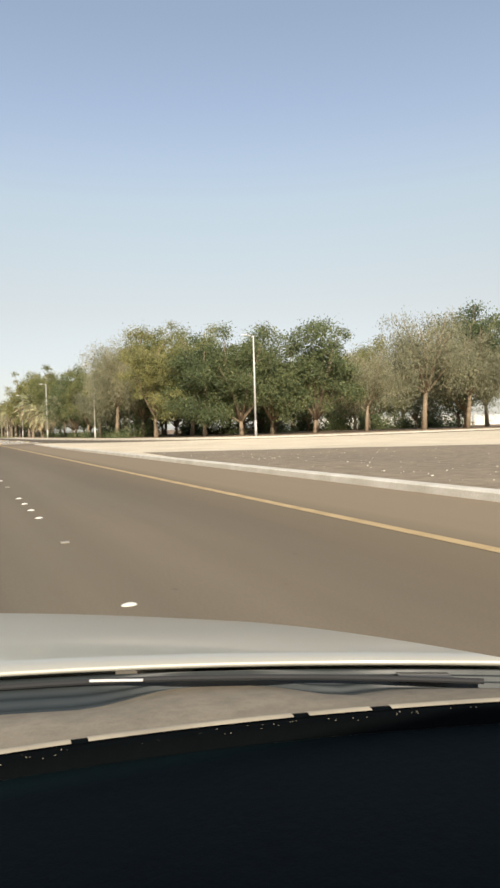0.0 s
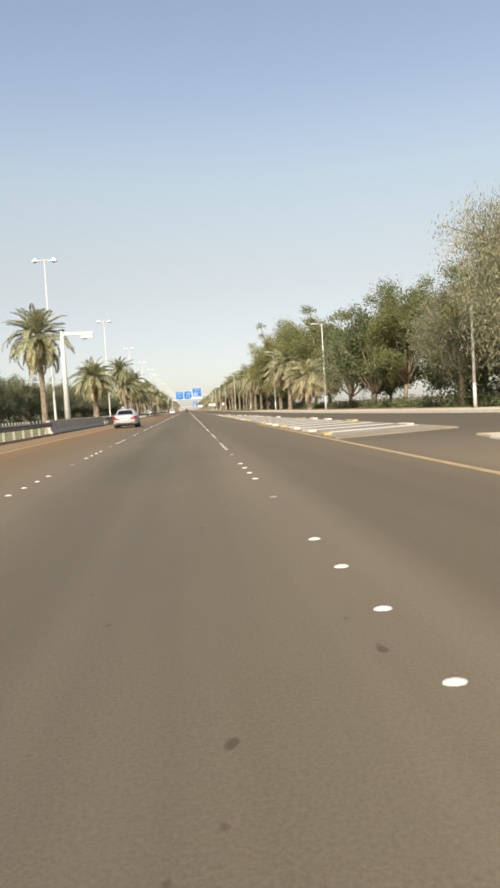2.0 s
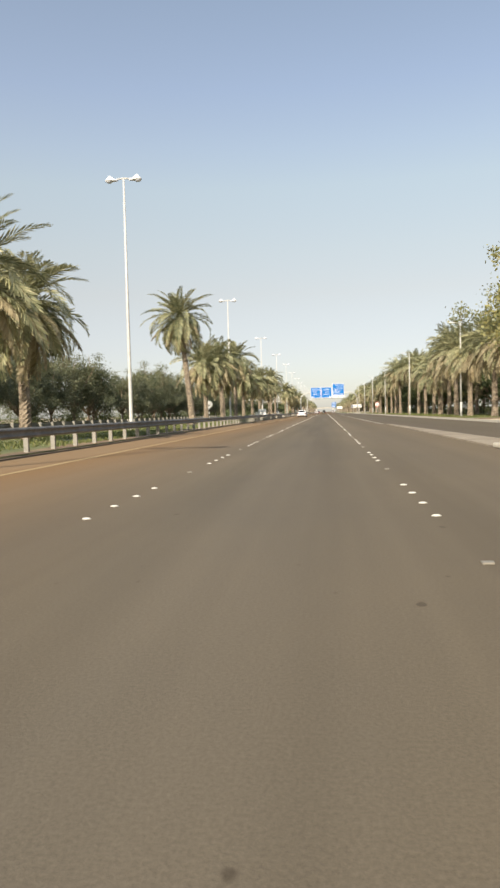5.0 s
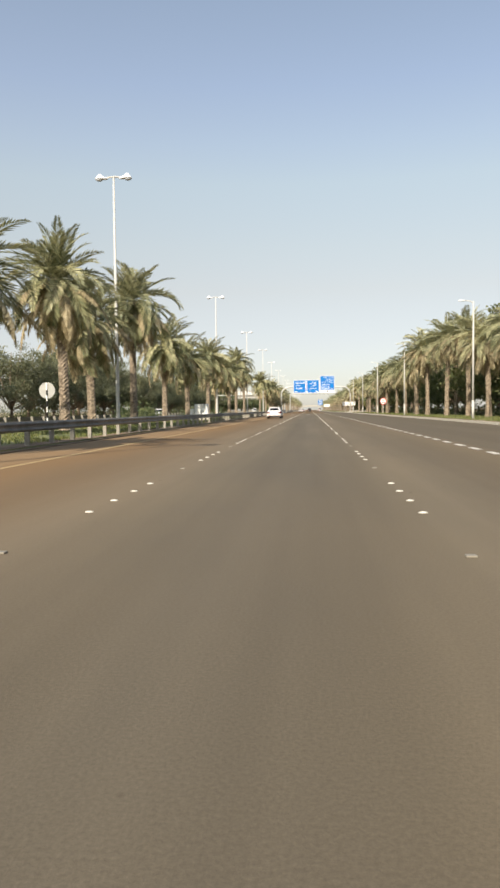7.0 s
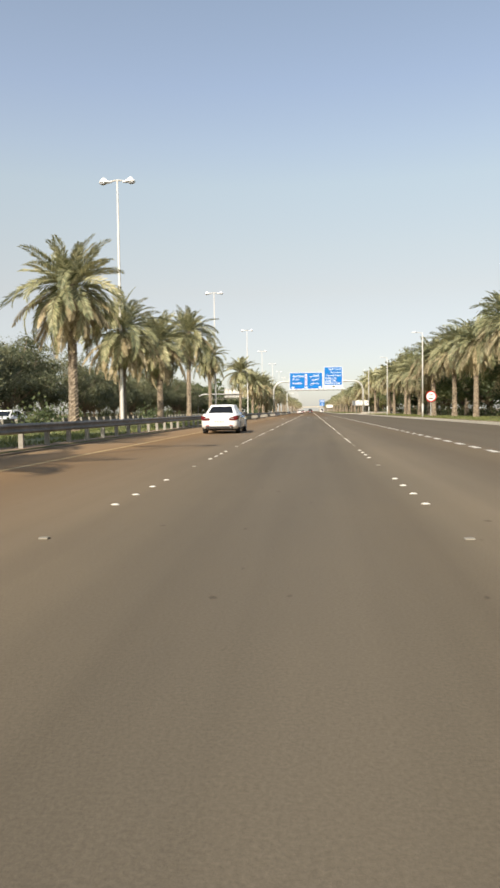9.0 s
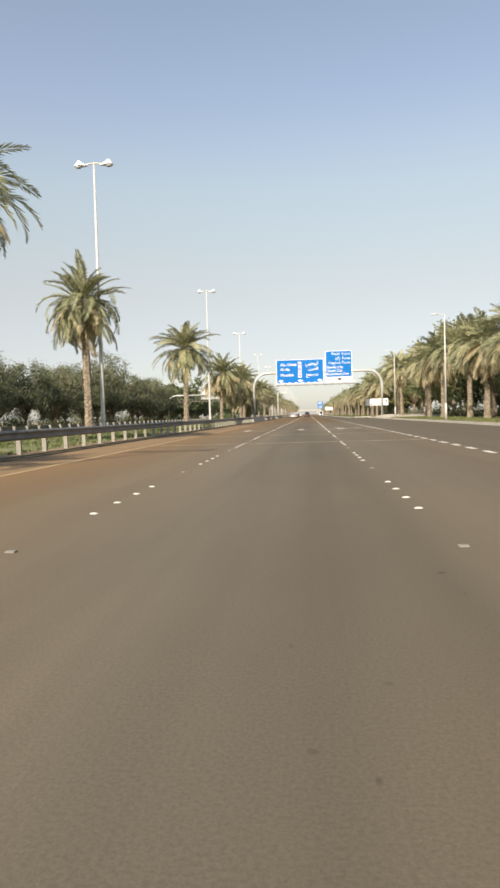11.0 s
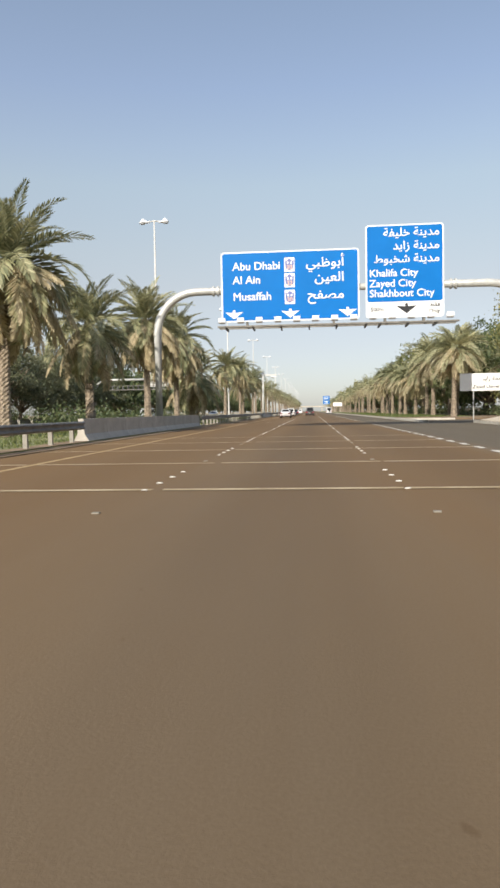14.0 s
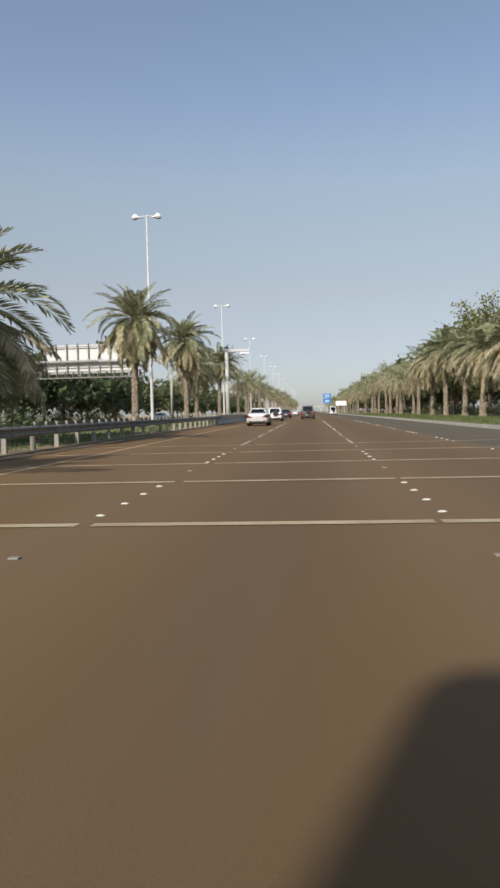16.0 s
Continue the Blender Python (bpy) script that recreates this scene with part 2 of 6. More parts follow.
KERB = surface("kerb_concrete", (0.48, 0.44, 0.36), (0.66, 0.62, 0.54), 1.5, 0.85, 40.0, bumps=0.2)
PAVING = surface("pale_paving", (0.50, 0.43, 0.33), (0.64, 0.57, 0.46), 0.6, 0.9, 30.0, bumps=0.2)
LAWN = surface("lawn_soil", (0.115, 0.145, 0.048), (0.27, 0.26, 0.12), 0.35, 0.95, 25.0, bumps=0.8, coarse=0.05)
WHITE_PAINT = surface("white_road_paint", (0.60, 0.57, 0.50), (0.82, 0.79, 0.72), 4.0, 0.7, 60.0, bumps=0.1)
ARROW_PAINT = surface("worn_white_paint", (0.50, 0.46, 0.38), (0.66, 0.62, 0.53), 2.5, 0.75, 50.0, bumps=0.15)
YELLOW_PAINT = surface("yellow_road_paint", (0.37, 0.255, 0.115), (0.54, 0.39, 0.20), 2.0, 0.75, 60.0, bumps=0.1)
BAR_PAINT = surface("cream_road_paint", (0.34, 0.245, 0.13), (0.56, 0.45, 0.29), 1.2, 0.75, 50.0, bumps=0.1)
YELLOW_BLOCK = surface("yellow_block_paint", (0.42, 0.31, 0.11), (0.58, 0.45, 0.20), 2.5, 0.8, 40.0, bumps=0.2)
ISLAND = surface("island_concrete", (0.24, 0.195, 0.14), (0.40, 0.335, 0.25), 0.8, 0.9, 30.0, bumps=0.2)
WHITE_BLOCK = surface("white_block_paint", (0.50, 0.45, 0.36), (0.70, 0.66, 0.56), 2.5, 0.8, 40.0, bumps=0.2)
CERAMIC = plain("white_ceramic", (0.66, 0.63, 0.56), 0.4, vary=0.08, scale=20.0)
STEEL = surface("galvanised_steel", (0.15, 0.142, 0.125), (0.28, 0.265, 0.235), 2.0, 0.6, 30.0, metal=0.25, bumps=0.08)
POST_STEEL = surface("galvanised_post", (0.25, 0.235, 0.20), (0.40, 0.375, 0.32), 2.0, 0.6, 30.0, metal=0.25, bumps=0.08)
WHITE_POLE = plain("cream_pole_paint", (0.58, 0.57, 0.54), 0.45, vary=0.15)
GREY_POLE = plain("grey_pole_paint", (0.55, 0.55, 0.52), 0.4, metal=0.2, vary=0.15)
LAMP_WHITE = plain("lamp_housing", (0.80, 0.81, 0.82), 0.3, vary=0.06)
LAMP_GLASS = plain("lamp_glass", (0.45, 0.47, 0.50), 0.12, vary=0.1)
STUD_GREY = plain("dusty_reflector", (0.26, 0.235, 0.19), 0.5)
DARK_STEEL = plain("dark_steel", (0.10, 0.10, 0.10), 0.5, metal=0.4)
SIGN_BLUE = plain("sign_blue", (0.001, 0.150, 0.48), 0.5, vary=0.06, scale=0.8)
SIGN_BLUE.node_tree.nodes["Principled BSDF"].inputs["Specular IOR Level"].default_value = 0.15
SIGN_WHITE = plain("sign_white", (0.84, 0.84, 0.82), 0.4, vary=0.05)
SIGN_BACK = plain("sign_back", (0.40, 0.40, 0.38), 0.45, metal=0.2, vary=0.1)
SIGN_PALE = plain("pale_sign_back", (0.66, 0.66, 0.63), 0.45, vary=0.08)
SIGN_BLACK = plain("sign_black", (0.015, 0.015, 0.017), 0.5)
SIGN_RED = plain("sign_red", (0.55, 0.03, 0.03), 0.45)
SHIELD_BLUE = plain("shield_blue", (0.16, 0.19, 0.42), 0.45)
SHIELD_ORANGE = plain("shield_orange", (0.80, 0.50, 0.30), 0.45)
BARK = surface("bark", (0.16, 0.115, 0.075), (0.36, 0.28, 0.19), 5.0, 0.95, 40.0, bumps=0.9, stretch=(1.0, 1.0, 0.3))
PALM_BARK = surface("palm_bark", (0.17, 0.132, 0.096), (0.40, 0.325, 0.24), 6.0, 0.95, 30.0, bumps=0.9, spread=(0.38, 0.64))
FROND = leafy("palm_frond", [(0.1, (0.156, 0.178, 0.102)), (0.5, (0.332, 0.337, 0.207)), (0.9, (0.590, 0.552, 0.364))], 0.3)
DRY_FROND = leafy("dry_palm_frond", [(0.1, (0.25, 0.208, 0.14)), (0.5, (0.43, 0.365, 0.25)), (0.9, (0.62, 0.54, 0.39))], 0.3, 0.7)
LEAF_GREEN = leafy("green_leaves", [(0.1, (0.057, 0.087, 0.041)), (0.5, (0.124, 0.159, 0.074)), (0.9, (0.236, 0.253, 0.124))])
# paler, greyer green for the crowns of the back trees
LEAF_PALE = leafy("pale_green_leaves", [(0.1, (0.088, 0.106, 0.062)), (0.5, (0.170, 0.186, 0.112)), (0.9, (0.29, 0.29, 0.18))])
LEAF_OLIVE = leafy("olive_leaves", [(0.1, (0.118, 0.143, 0.058)), (0.5, (0.224, 0.235, 0.099)), (0.9, (0.370, 0.336, 0.148))])
LEAF_GREY = leafy("grey_green_leaves", [(0.1, (0.159, 0.167, 0.111)), (0.5, (0.270, 0.265, 0.180)), (0.9, (0.403, 0.382, 0.265))])
GRASS = leafy("grass_blades", [(0.1, (0.075, 0.110, 0.032)), (0.5, (0.145, 0.175, 0.060)), (0.9, (0.27, 0.26, 0.11))], 0.3)
GLASS_DARK = plain("tinted_glass", (0.012, 0.014, 0.017), 0.06, vary=0.1)
GLASS_DARK.node_tree.nodes["Principled BSDF"].inputs["Specular IOR Level"].default_value = 0.25
TYRE = plain("tyre_rubber", (0.020, 0.020, 0.021), 0.85)
RIM = plain("alloy_rim", (0.48, 0.48, 0.49), 0.35, metal=0.8)
BLACK_PLASTIC = plain("black_plastic", (0.018, 0.018, 0.019), 0.55)
TAIL_RED = plain("tail_lamp_red", (0.36, 0.014, 0.018), 0.18, coat=0.6)
TAIL_DARK = plain("dark_tail_lamp", (0.13, 0.012, 0.014), 0.15, coat=0.6)
PLATE_BAR = plain("plate_bar", (0.30, 0.30, 0.29), 0.5)
PLATE = plain("number_plate", (0.74, 0.73, 0.70), 0.4)
CHROME = plain("chrome", (0.75, 0.75, 0.75), 0.15, metal=1.0, vary=0.05)
PAINT_SILVER = plain("silver_car_paint", (0.52, 0.53, 0.53), 0.3, metal=0.45, coat=0.7, vary=0.05)
PAINT_WHITE = plain("white_car_paint", (0.80, 0.80, 0.79), 0.28, coat=0.8, vary=0.04)
PAINT_DARK = plain("dark_blue_car_paint", (0.035, 0.042, 0.058), 0.28, metal=0.3, coat=0.8)
PAINT_PEARL = plain("pearl_white_car_paint", (0.62, 0.60, 0.60), 0.3, metal=0.15, coat=0.7, vary=0.05)
PAINT_GREY = plain("dark_grey_car_paint", (0.085, 0.085, 0.083), 0.3, metal=0.3, coat=0.8)
PAINT_BEIGE = plain("champagne_car_paint", (0.43, 0.415, 0.355), 0.45, metal=0.2, coat=0.5, vary=0.06)
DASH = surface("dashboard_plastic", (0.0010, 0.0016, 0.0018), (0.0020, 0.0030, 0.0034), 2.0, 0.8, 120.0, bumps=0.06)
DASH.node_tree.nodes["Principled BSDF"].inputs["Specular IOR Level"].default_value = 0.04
COWL = surface("dusty_cowl_plastic", (0.13, 0.11, 0.08), (0.30, 0.25, 0.18), 1.6, 0.7, 60.0, bumps=0.15)
GRILLE = plain("cowl_grille_plastic", (0.020, 0.026, 0.028), 0.55, vary=0.2, scale=9.0)
TRIM = plain("cream_trim", (0.34, 0.295, 0.22), 0.5, vary=0.25, scale=14.0)
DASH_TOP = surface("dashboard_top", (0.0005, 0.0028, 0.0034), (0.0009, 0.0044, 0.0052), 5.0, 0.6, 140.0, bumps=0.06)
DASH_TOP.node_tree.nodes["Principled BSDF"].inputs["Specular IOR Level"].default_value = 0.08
WALL_WHITE = surface("white_render", (0.66, 0.64, 0.58), (0.80, 0.78, 0.72), 0.4, 0.9, 20.0, bumps=0.15)


# ---- builders ----
def thing(name, label, category, at=(0, 0, 0), group="", kind="", turn=0.0):
    ob = new(name)
    ob.empty_display_size = 0.2
    ob.matrix_basis = pose(*at, 0, 0, turn)
    return tagged(ob, label, category, group, kind)


def mesh_of(name, bm, mat, smooth=False):
    me = bpy.data.meshes.new(name)
    bm.normal_update()
    bm.to_mesh(me)
    bm.free()
    me.materials.append(mat)
    if smooth:
        me.polygons.foreach_set("use_smooth", [len(p.vertices) < 7 for p in me.polygons])
    return me


def part(name, bm, mat, parent, label="", smooth=False):
    ob = new(name, mesh_of(name, bm, mat, smooth))
    ob.parent = parent
    if label:
        ob["label"] = label
    return ob


def whole(name, bm, mat, label, category, group="", kind="", smooth=False):
    return tagged(new(name, mesh_of(name, bm, mat, smooth)), label, category, group, kind)


def raw(name, verts, faces, mat, smooth=False):
    me = bpy.data.meshes.new(name)
    me.from_pydata(verts, [], faces)
    me.materials.append(mat)
    if smooth:
        me.polygons.foreach_set("use_smooth", [True] * len(me.polygons))
    return me


def box(bm, x0, x1, y0, y1, z0, z1, bevel=0.0):
    g = bmesh.ops.create_cube(bm, size=1.0, matrix=Matrix.LocRotScale(
        ((x0 + x1) / 2, (y0 + y1) / 2, (z0 + z1) / 2), None, (x1 - x0, y1 - y0, z1 - z0)))
    if bevel:
        es = list({e for v in g["verts"] for e in v.link_edges})
        bmesh.ops.bevel(bm, geom=es, offset=bevel, segments=2, affect="EDGES", profile=0.7)
    return bm


def tube(bm, pts, radii, seg=10, caps=True):
    """A round tube through pts."""
    pts = [Vector(p) for p in pts]
    rings = []
    for i, p in enumerate(pts):
        d = (pts[min(i + 1, len(pts) - 1)] - pts[max(i - 1, 0)]).normalized()
        side = d.cross(Vector((0, 0, 1)))
        side = Vector((1, 0, 0)) if side.length < 1e-3 else side.normalized()
        up = side.cross(d).normalized()
        r = radii[i] if isinstance(radii, (list, tuple)) else radii
        rings.append([bm.verts.new(p + r * (math.cos(a) * side + math.sin(a) * up))
                      for a in (2 * math.pi * k / seg for k in range(seg))])
    for a, b in zip(rings, rings[1:]):
        for k in range(seg):
            bm.faces.new((a[k], a[(k + 1) % seg], b[(k + 1) % seg], b[k]))
    if caps:
        bm.faces.new(rings[0][::-1])
        bm.faces.new(rings[-1])
    return bm


def loft(bm, rings, close=True, caps=True):
    """Joins rings of points with the same count."""
    vs = [[bm.verts.new(p) for p in r] for r in rings]
    n = len(vs[0])
    for a, b in zip(vs, vs[1:]):
        for k in range(n if close else n - 1):
            bm.faces.new((a[k], a[(k + 1) % n], b[(k + 1) % n], b[k]))
    if caps and close:
        bm.faces.new(vs[0][::-1])
        bm.faces.new(vs[-1])
    bmesh.ops.recalc_face_normals(bm, faces=bm.faces)
    return bm


def slab(bm, outline, z0, z1):
    """A flat slab over an outline of (x, y) points."""
    top = [bm.verts.new((x, y, z1)) for x, y in outline]
    low = [bm.verts.new((x, y, z0)) for x, y in outline]
    f = bm.faces.new(top)
    n = len(outline)
    for k in range(n):
        bm.faces.new((low[k], low[(k + 1) % n], top[(k + 1) % n], top[k]))
    bmesh.ops.triangulate(bm, faces=[f])
    bmesh.ops.recalc_face_normals(bm, faces=bm.faces)
    return bm


def along(line, y):
    """x of a polyline of (x, y) points, by y."""
    ys = [p[1] for p in line]
    return float(np.interp(y, ys, [p[0] for p in line]))


def strip(bm, path, x0, x1, z0, z1):
    """A bar of box section along a polyline of (x, y) points; x0 and x1 are its offsets to the right of it."""
    rings = []
    for i, (x, y) in enumerate(path):
        a, b = path[max(i - 1, 0)], path[min(i + 1, len(path) - 1)]
        d = Vector((b[0] - a[0], b[1] - a[1])).normalized()
        n = Vector((d.y, -d.x))
        rings.append([(x + n.x * o, y + n.y * o, z) for o, z in ((x0, z0), (x0, z1), (x1, z1), (x1, z0))])
    return loft(bm, rings)


def curve_points(pts, step=2.0):
    """A smooth polyline (Catmull-Rom) through points."""
    out = []
    for i in range(len(pts) - 1):
        p = [Vector(pts[max(0, min(len(pts) - 1, i + k))]) for k in (-1, 0, 1, 2)]
        n = max(2, int((p[2] - p[1]).length / step))
        for k in range(n):
            t = k / n
            out.append(tuple(0.5 * (2 * p[1] + (p[2] - p[0]) * t + (2 * p[0] - 5 * p[1] + 4 * p[2] - p[3]) * t * t
                                    + (3 * p[1] - p[0] - 3 * p[2] + p[3]) * t ** 3)))
    return out + [tuple(pts[-1])]
# ---- ground, roads, verges ----
FAR = 1500.0
VERGE_EDGE = curve_points([(420, 92), (120, 76), (70, 68), (45, 64), (31, 63.0), (23.5, 68.5), (18.6, 83), (15.6, 105), (13.8, 134), (13.0, 180), (12.8, 239), (12.6, 330), (12.4, 425), (12.6, 444)], 3.0)
VERGE_FAR = curve_points([(14.5, 461.0), (11.2, 463.0), (9.9, 467.0), (9.6, 476), (9.5, 540), (9.5, FAR)], 4.0)
SAND_EDGE = curve_points([(420, 62), (120, 58), (70, 57), (35, 56), (20, 59.5), (13.2, 63.6), (9.9, 70.0), (8.3, 71.5)], 2.0)

bm = bmesh.new()
bmesh.ops.create_grid(bm, x_segments=24, y_segments=24, size=3000.0)
bmesh.ops.translate(bm, verts=bm.verts, vec=(0, 600, -0.08))
whole("ground", bm, DESERT, "pale sandy desert ground reaching the horizon", "ground", kind="structure")

bm = bmesh.new()
ys = [-80 + 20 * k for k in range(80)]
rows = [[bm.verts.new((x, y, 0.0)) for x in (-7.9, -4, 0, 4, 9, 16, 420)] for y in ys]
for a, b in zip(rows, rows[1:]):
    for k in range(6):
        bm.faces.new((a[k], a[k + 1], b[k + 1], b[k]))
whole("road", bm, ASPHALT, "worn brown-grey asphalt carriageway dusted with sand", "road", kind="structure")

bm = bmesh.new()
rows = [[bm.verts.new((x, y, 0.0)) for x in (-45.0, -32.0, -18.6)] for y in ys]
for a, b in zip(rows, rows[1:]):
    for k in range(2):
        bm.faces.new((a[k], a[k + 1], b[k + 1], b[k]))
whole("road_opposite", bm, ASPHALT, "asphalt carriageway beyond the planted median", "road", kind="structure")

# the planted median
bm = bmesh.new()
slab(bm, [(-18.55, -80), (-7.95, -80), (-7.95, FAR), (-18.55, FAR)], -0.06, 0.07)
whole("median", bm, LAWN, "patchy green and dry grass median strip", "verge", kind="structure")
bm = bmesh.new()
strip(bm, [(-7.95, -80), (-7.95, 395)], 0.0, 0.25, -0.05, 0.03)
whole("kerb_median", bm, SOIL, "low kerb along the median buried under brown sand", "kerb", kind="structure")
bm = bmesh.new()
strip(bm, [(-7.95, 395), (-7.95, FAR)], 0.0, 0.55, -0.05, 0.03)
whole("kerb_median_paved", bm, SOIL, "low concrete strip along the barrier and rail under brown sand", "kerb", kind="structure")
bm = bmesh.new()
slab(bm, [(-8.9, -80)] + [(-8.9 + 0.25 * math.sin(y * 0.37), y) for y in range(100, 560, 4)] + [(-8.9, FAR), (-7.96, FAR), (-7.96, -80)], 0.0, 0.075)
whole("median_edge", bm, SOIL, "strip of bare brown sand under the guardrail", "verge", kind="structure")

# verge beside the slip lane
bm = bmesh.new()
edge = [(x + 0.0, y) for x, y in VERGE_EDGE]
slab(bm, edge + [(14.5, 448.6), (20, 448.8), (420, 449)], -0.06, 0.15)
whole("verge", bm, SOIL, "brown soil verge with dry grass under the trees", "verge", kind="structure")
bm = bmesh.new()
slab(bm, VERGE_FAR + [(420, FAR), (420, 461)], -0.06, 0.15)
whole("verge_beyond", bm, SOIL, "brown soil verge with dry grass beyond the exit", "verge", kind="structure")
bm = bmesh.new()
strip(bm, VERGE_EDGE, -0.16, 0.0, -0.05, 0.17)
whole("kerb_verge", bm, KERB, "pale concrete kerb of the verge", "kerb", kind="structure")
bm = bmesh.new()
strip(bm, VERGE_FAR, -0.16, 0.0, -0.05, 0.17)
whole("kerb_verge_beyond", bm, KERB, "pale concrete kerb of the verge beyond the exit", "kerb", kind="structure")
# lawns and sandy strips on the verges, 4 mm proud
bm = bmesh.new()
inner = [(x + 1.0, y) for x, y in VERGE_EDGE if 200 < y < 420]
slab(bm, inner + [(x + 8.0 + 0.6 * math.sin(y * 0.3), y) for x, y in reversed(inner)], 0.10, 0.156)
whole("lawn", bm, LAWN, "strip of watered green lawn under the palms", "lawn", kind="structure")
bm = bmesh.new()
inner = [(x + 0.6, y) for x, y in VERGE_FAR if y > 470]
slab(bm, inner + [(x + 9.0, y) for x, y in reversed(inner)], 0.10, 0.156)
whole("lawn_beyond", bm, LAWN, "strip of watered green lawn beyond the exit", "lawn", kind="structure")
bm = bmesh.new()
inner = [(x + 0.1, y) for x, y in VERGE_EDGE if 60 < y < 196 and x < 60]
slab(bm, inner + [(x + 3.2, y + 1.5) for x, y in reversed(inner)], 0.10, 0.158)
whole("footpath", bm, SAND, "pale sandy path behind the kerb", "path", kind="structure")
# pale paved bank before the exit
bm = bmesh.new()
loft(bm, [[(x0, y, 0.10), (x0, y, 0.172), (x0 + 2.0, y, h), (x0 + 9, y, h + 0.05), (x0 + 9, y, 0.10)]
          for x0, y, h in ((12.7, 417, 0.18), (12.7, 428, 0.42), (12.9, 440, 0.6), (13.4, 446, 0.5), (15.5, 448.5, 0.3))])
whole("paved_bank", bm, PAVING, "pale paved bank rising beside the exit", "paving", kind="structure")

# sand and gravel ground between the carriageway and the service road
bm = bmesh.new()
slab(bm, [(7.7, -80)] + [(7.7, y) for y in range(-60, 61, 10)] + [(8.2, 70)] + SAND_EDGE[::-1] + [(420, -80)], -0.05, 0.06)
whole("sand_ground", bm, SAND, "bright pale sand ground beside the road", "sand", kind="structure")
bm = bmesh.new()
rnd = random.Random(5)
out = [(7.82, -78), (7.82, 0), (8.0, 20), (8.9, 31)] + [(10 + k * 1.9, 30.2 - k * 1.15 + rnd.uniform(-0.5, 0.5)) for k in range(1, 9)] + [(60, 18), (60, -78)]
slab(bm, out, 0.0, 0.066)
whole("gravel_ground", bm, GRAVEL, "dark gravelly ground with scattered stones", "gravel", kind="structure")
bm = bmesh.new()
loft(bm, [[(x, y, -0.05), (x, y, h - 0.02), (x + 0.02, y, h), (x + 0.3, y, h), (x + 0.3, y, -0.05)] for x, y, h in ((7.5, -80, 0.13), (7.5, 20, 0.13), (7.5, 38, 0.12), (7.55, 50, 0.075), (8.0, 70, 0.066))])
whole("kerb_sand", bm, KERB, "sand-dusted concrete kerb beside the sand", "kerb", kind="structure")
# stones lying on the gravel
def stone_mesh(seed):
    r = random.Random(seed)
    b = bmesh.new()
    bmesh.ops.create_icosphere(b, subdivisions=1, radius=1.0)
    for v in b.verts:
        v.co = v.co * r.uniform(0.7, 1.2)
        v.co.z *= 0.6
    return mesh_of("stone", b, WHITE_BLOCK)


stones = [stone_mesh(k) for k in range(3)]
for k in range(190):
    s = tagged(new("stone", stones[k % 3]), "pale stone lying on the gravel", "stone", "stones on the gravel")
    x = 8.6 + abs(rnd.gauss(0, 6))
    s.matrix_basis = pose(x, rnd.uniform(5, 29 - (x - 9) * 0.55), 0.075, 0, 0, rnd.uniform(0, 360)) @ Matrix.Scale(rnd.uniform(0.008, 0.018) if k % 6 else rnd.uniform(0.02, 0.035), 4)


# ---- road markings ----
def painted(name, quads, mat, label, z=0.004):
    b = bmesh.new()
    for x0, x1, y0, y1 in quads:
        b.faces.new([b.verts.new(p) for p in ((x0, y0, z), (x1, y0, z), (x1, y1, z), (x0, y1, z))])
    return whole(name, b, mat, label, "road marking", kind="structure")


painted("edge_line_left", [(-5.62, -5.47, -80, FAR)], YELLOW_PAINT, "yellow edge line beside the median")
painted("edge_line_right", [(4.93, 5.09, -80, 96)], YELLOW_PAINT, "yellow edge line on the outer side")
painted("slip_lane_dashes", [(5.03, 5.21, y, y + 1.0) for y in range(192, 446, 2)], WHITE_PAINT, "short white dashes along the slip lane")
painted("far_lane_dashes", [(x - 0.07, x + 0.07, y, y + 3.0) for x in (-1.825, 1.825) for y in range(560, 1400, 8)]
        + [(5.03, 5.2, y, y + 3.0) for y in range(560, 1400, 8)], WHITE_PAINT, "white lane dashes far along the road")
for y in (331.2, 341.6, 351.3, 400.4, 405.5, 410.7, 415.6, 420.4, 455.7, 460.0, 464.0, 468.2, 472.4):
    gap = 0.25 * math.sin(y * 3.1) + 0.3
    painted("rumble_bar", [(-7.6, -5.7, y - 0.1, y + 0.1), (-5.42, -1.95 + gap, y - 0.1, y + 0.1), (-1.8 + gap, 1.55 + gap, y - 0.1, y + 0.1), (1.62 + gap, 5.0 + (3.5 if y > 455 else 0.0), y - 0.1, y + 0.1)],
            BAR_PAINT, "worn cream rumble bar across the carriageway", 0.008)


def arrow(x, y, branch):
    """A lane arrow, 3.4 m long; branch adds the curved right arm."""
    b = bmesh.new()
    z = 0.006

    def face(pts):
        b.faces.new([b.verts.new((x + px, y + py, z)) for px, py in pts])

    face([(-0.16, 0.0), (0.16, 0.0), (0.16, 1.9), (-0.16, 1.9)])
    face([(-0.5, 1.75), (-0.16, 1.9), (0.16, 1.9), (0.5, 1.75), (0.0, 3.4)])
    if branch:
        face([(0.16, 0.5), (0.55, 1.3), (1.0, 1.55), (1.0, 1.9), (0.42, 1.7), (0.16, 1.35)])
        face([(1.0, 1.2), (1.65, 1.75), (1.0, 2.3)])
    return whole("lane_arrow", b, ARROW_PAINT, "white lane arrow with a right-turn arm" if branch else "white straight-ahead lane arrow",
                 "road marking", "lane arrows", "structure")


arrow(0.1, 351.9, False)
arrow(-3.6, 351.9, False)
arrow(2.78, 352.9, True)

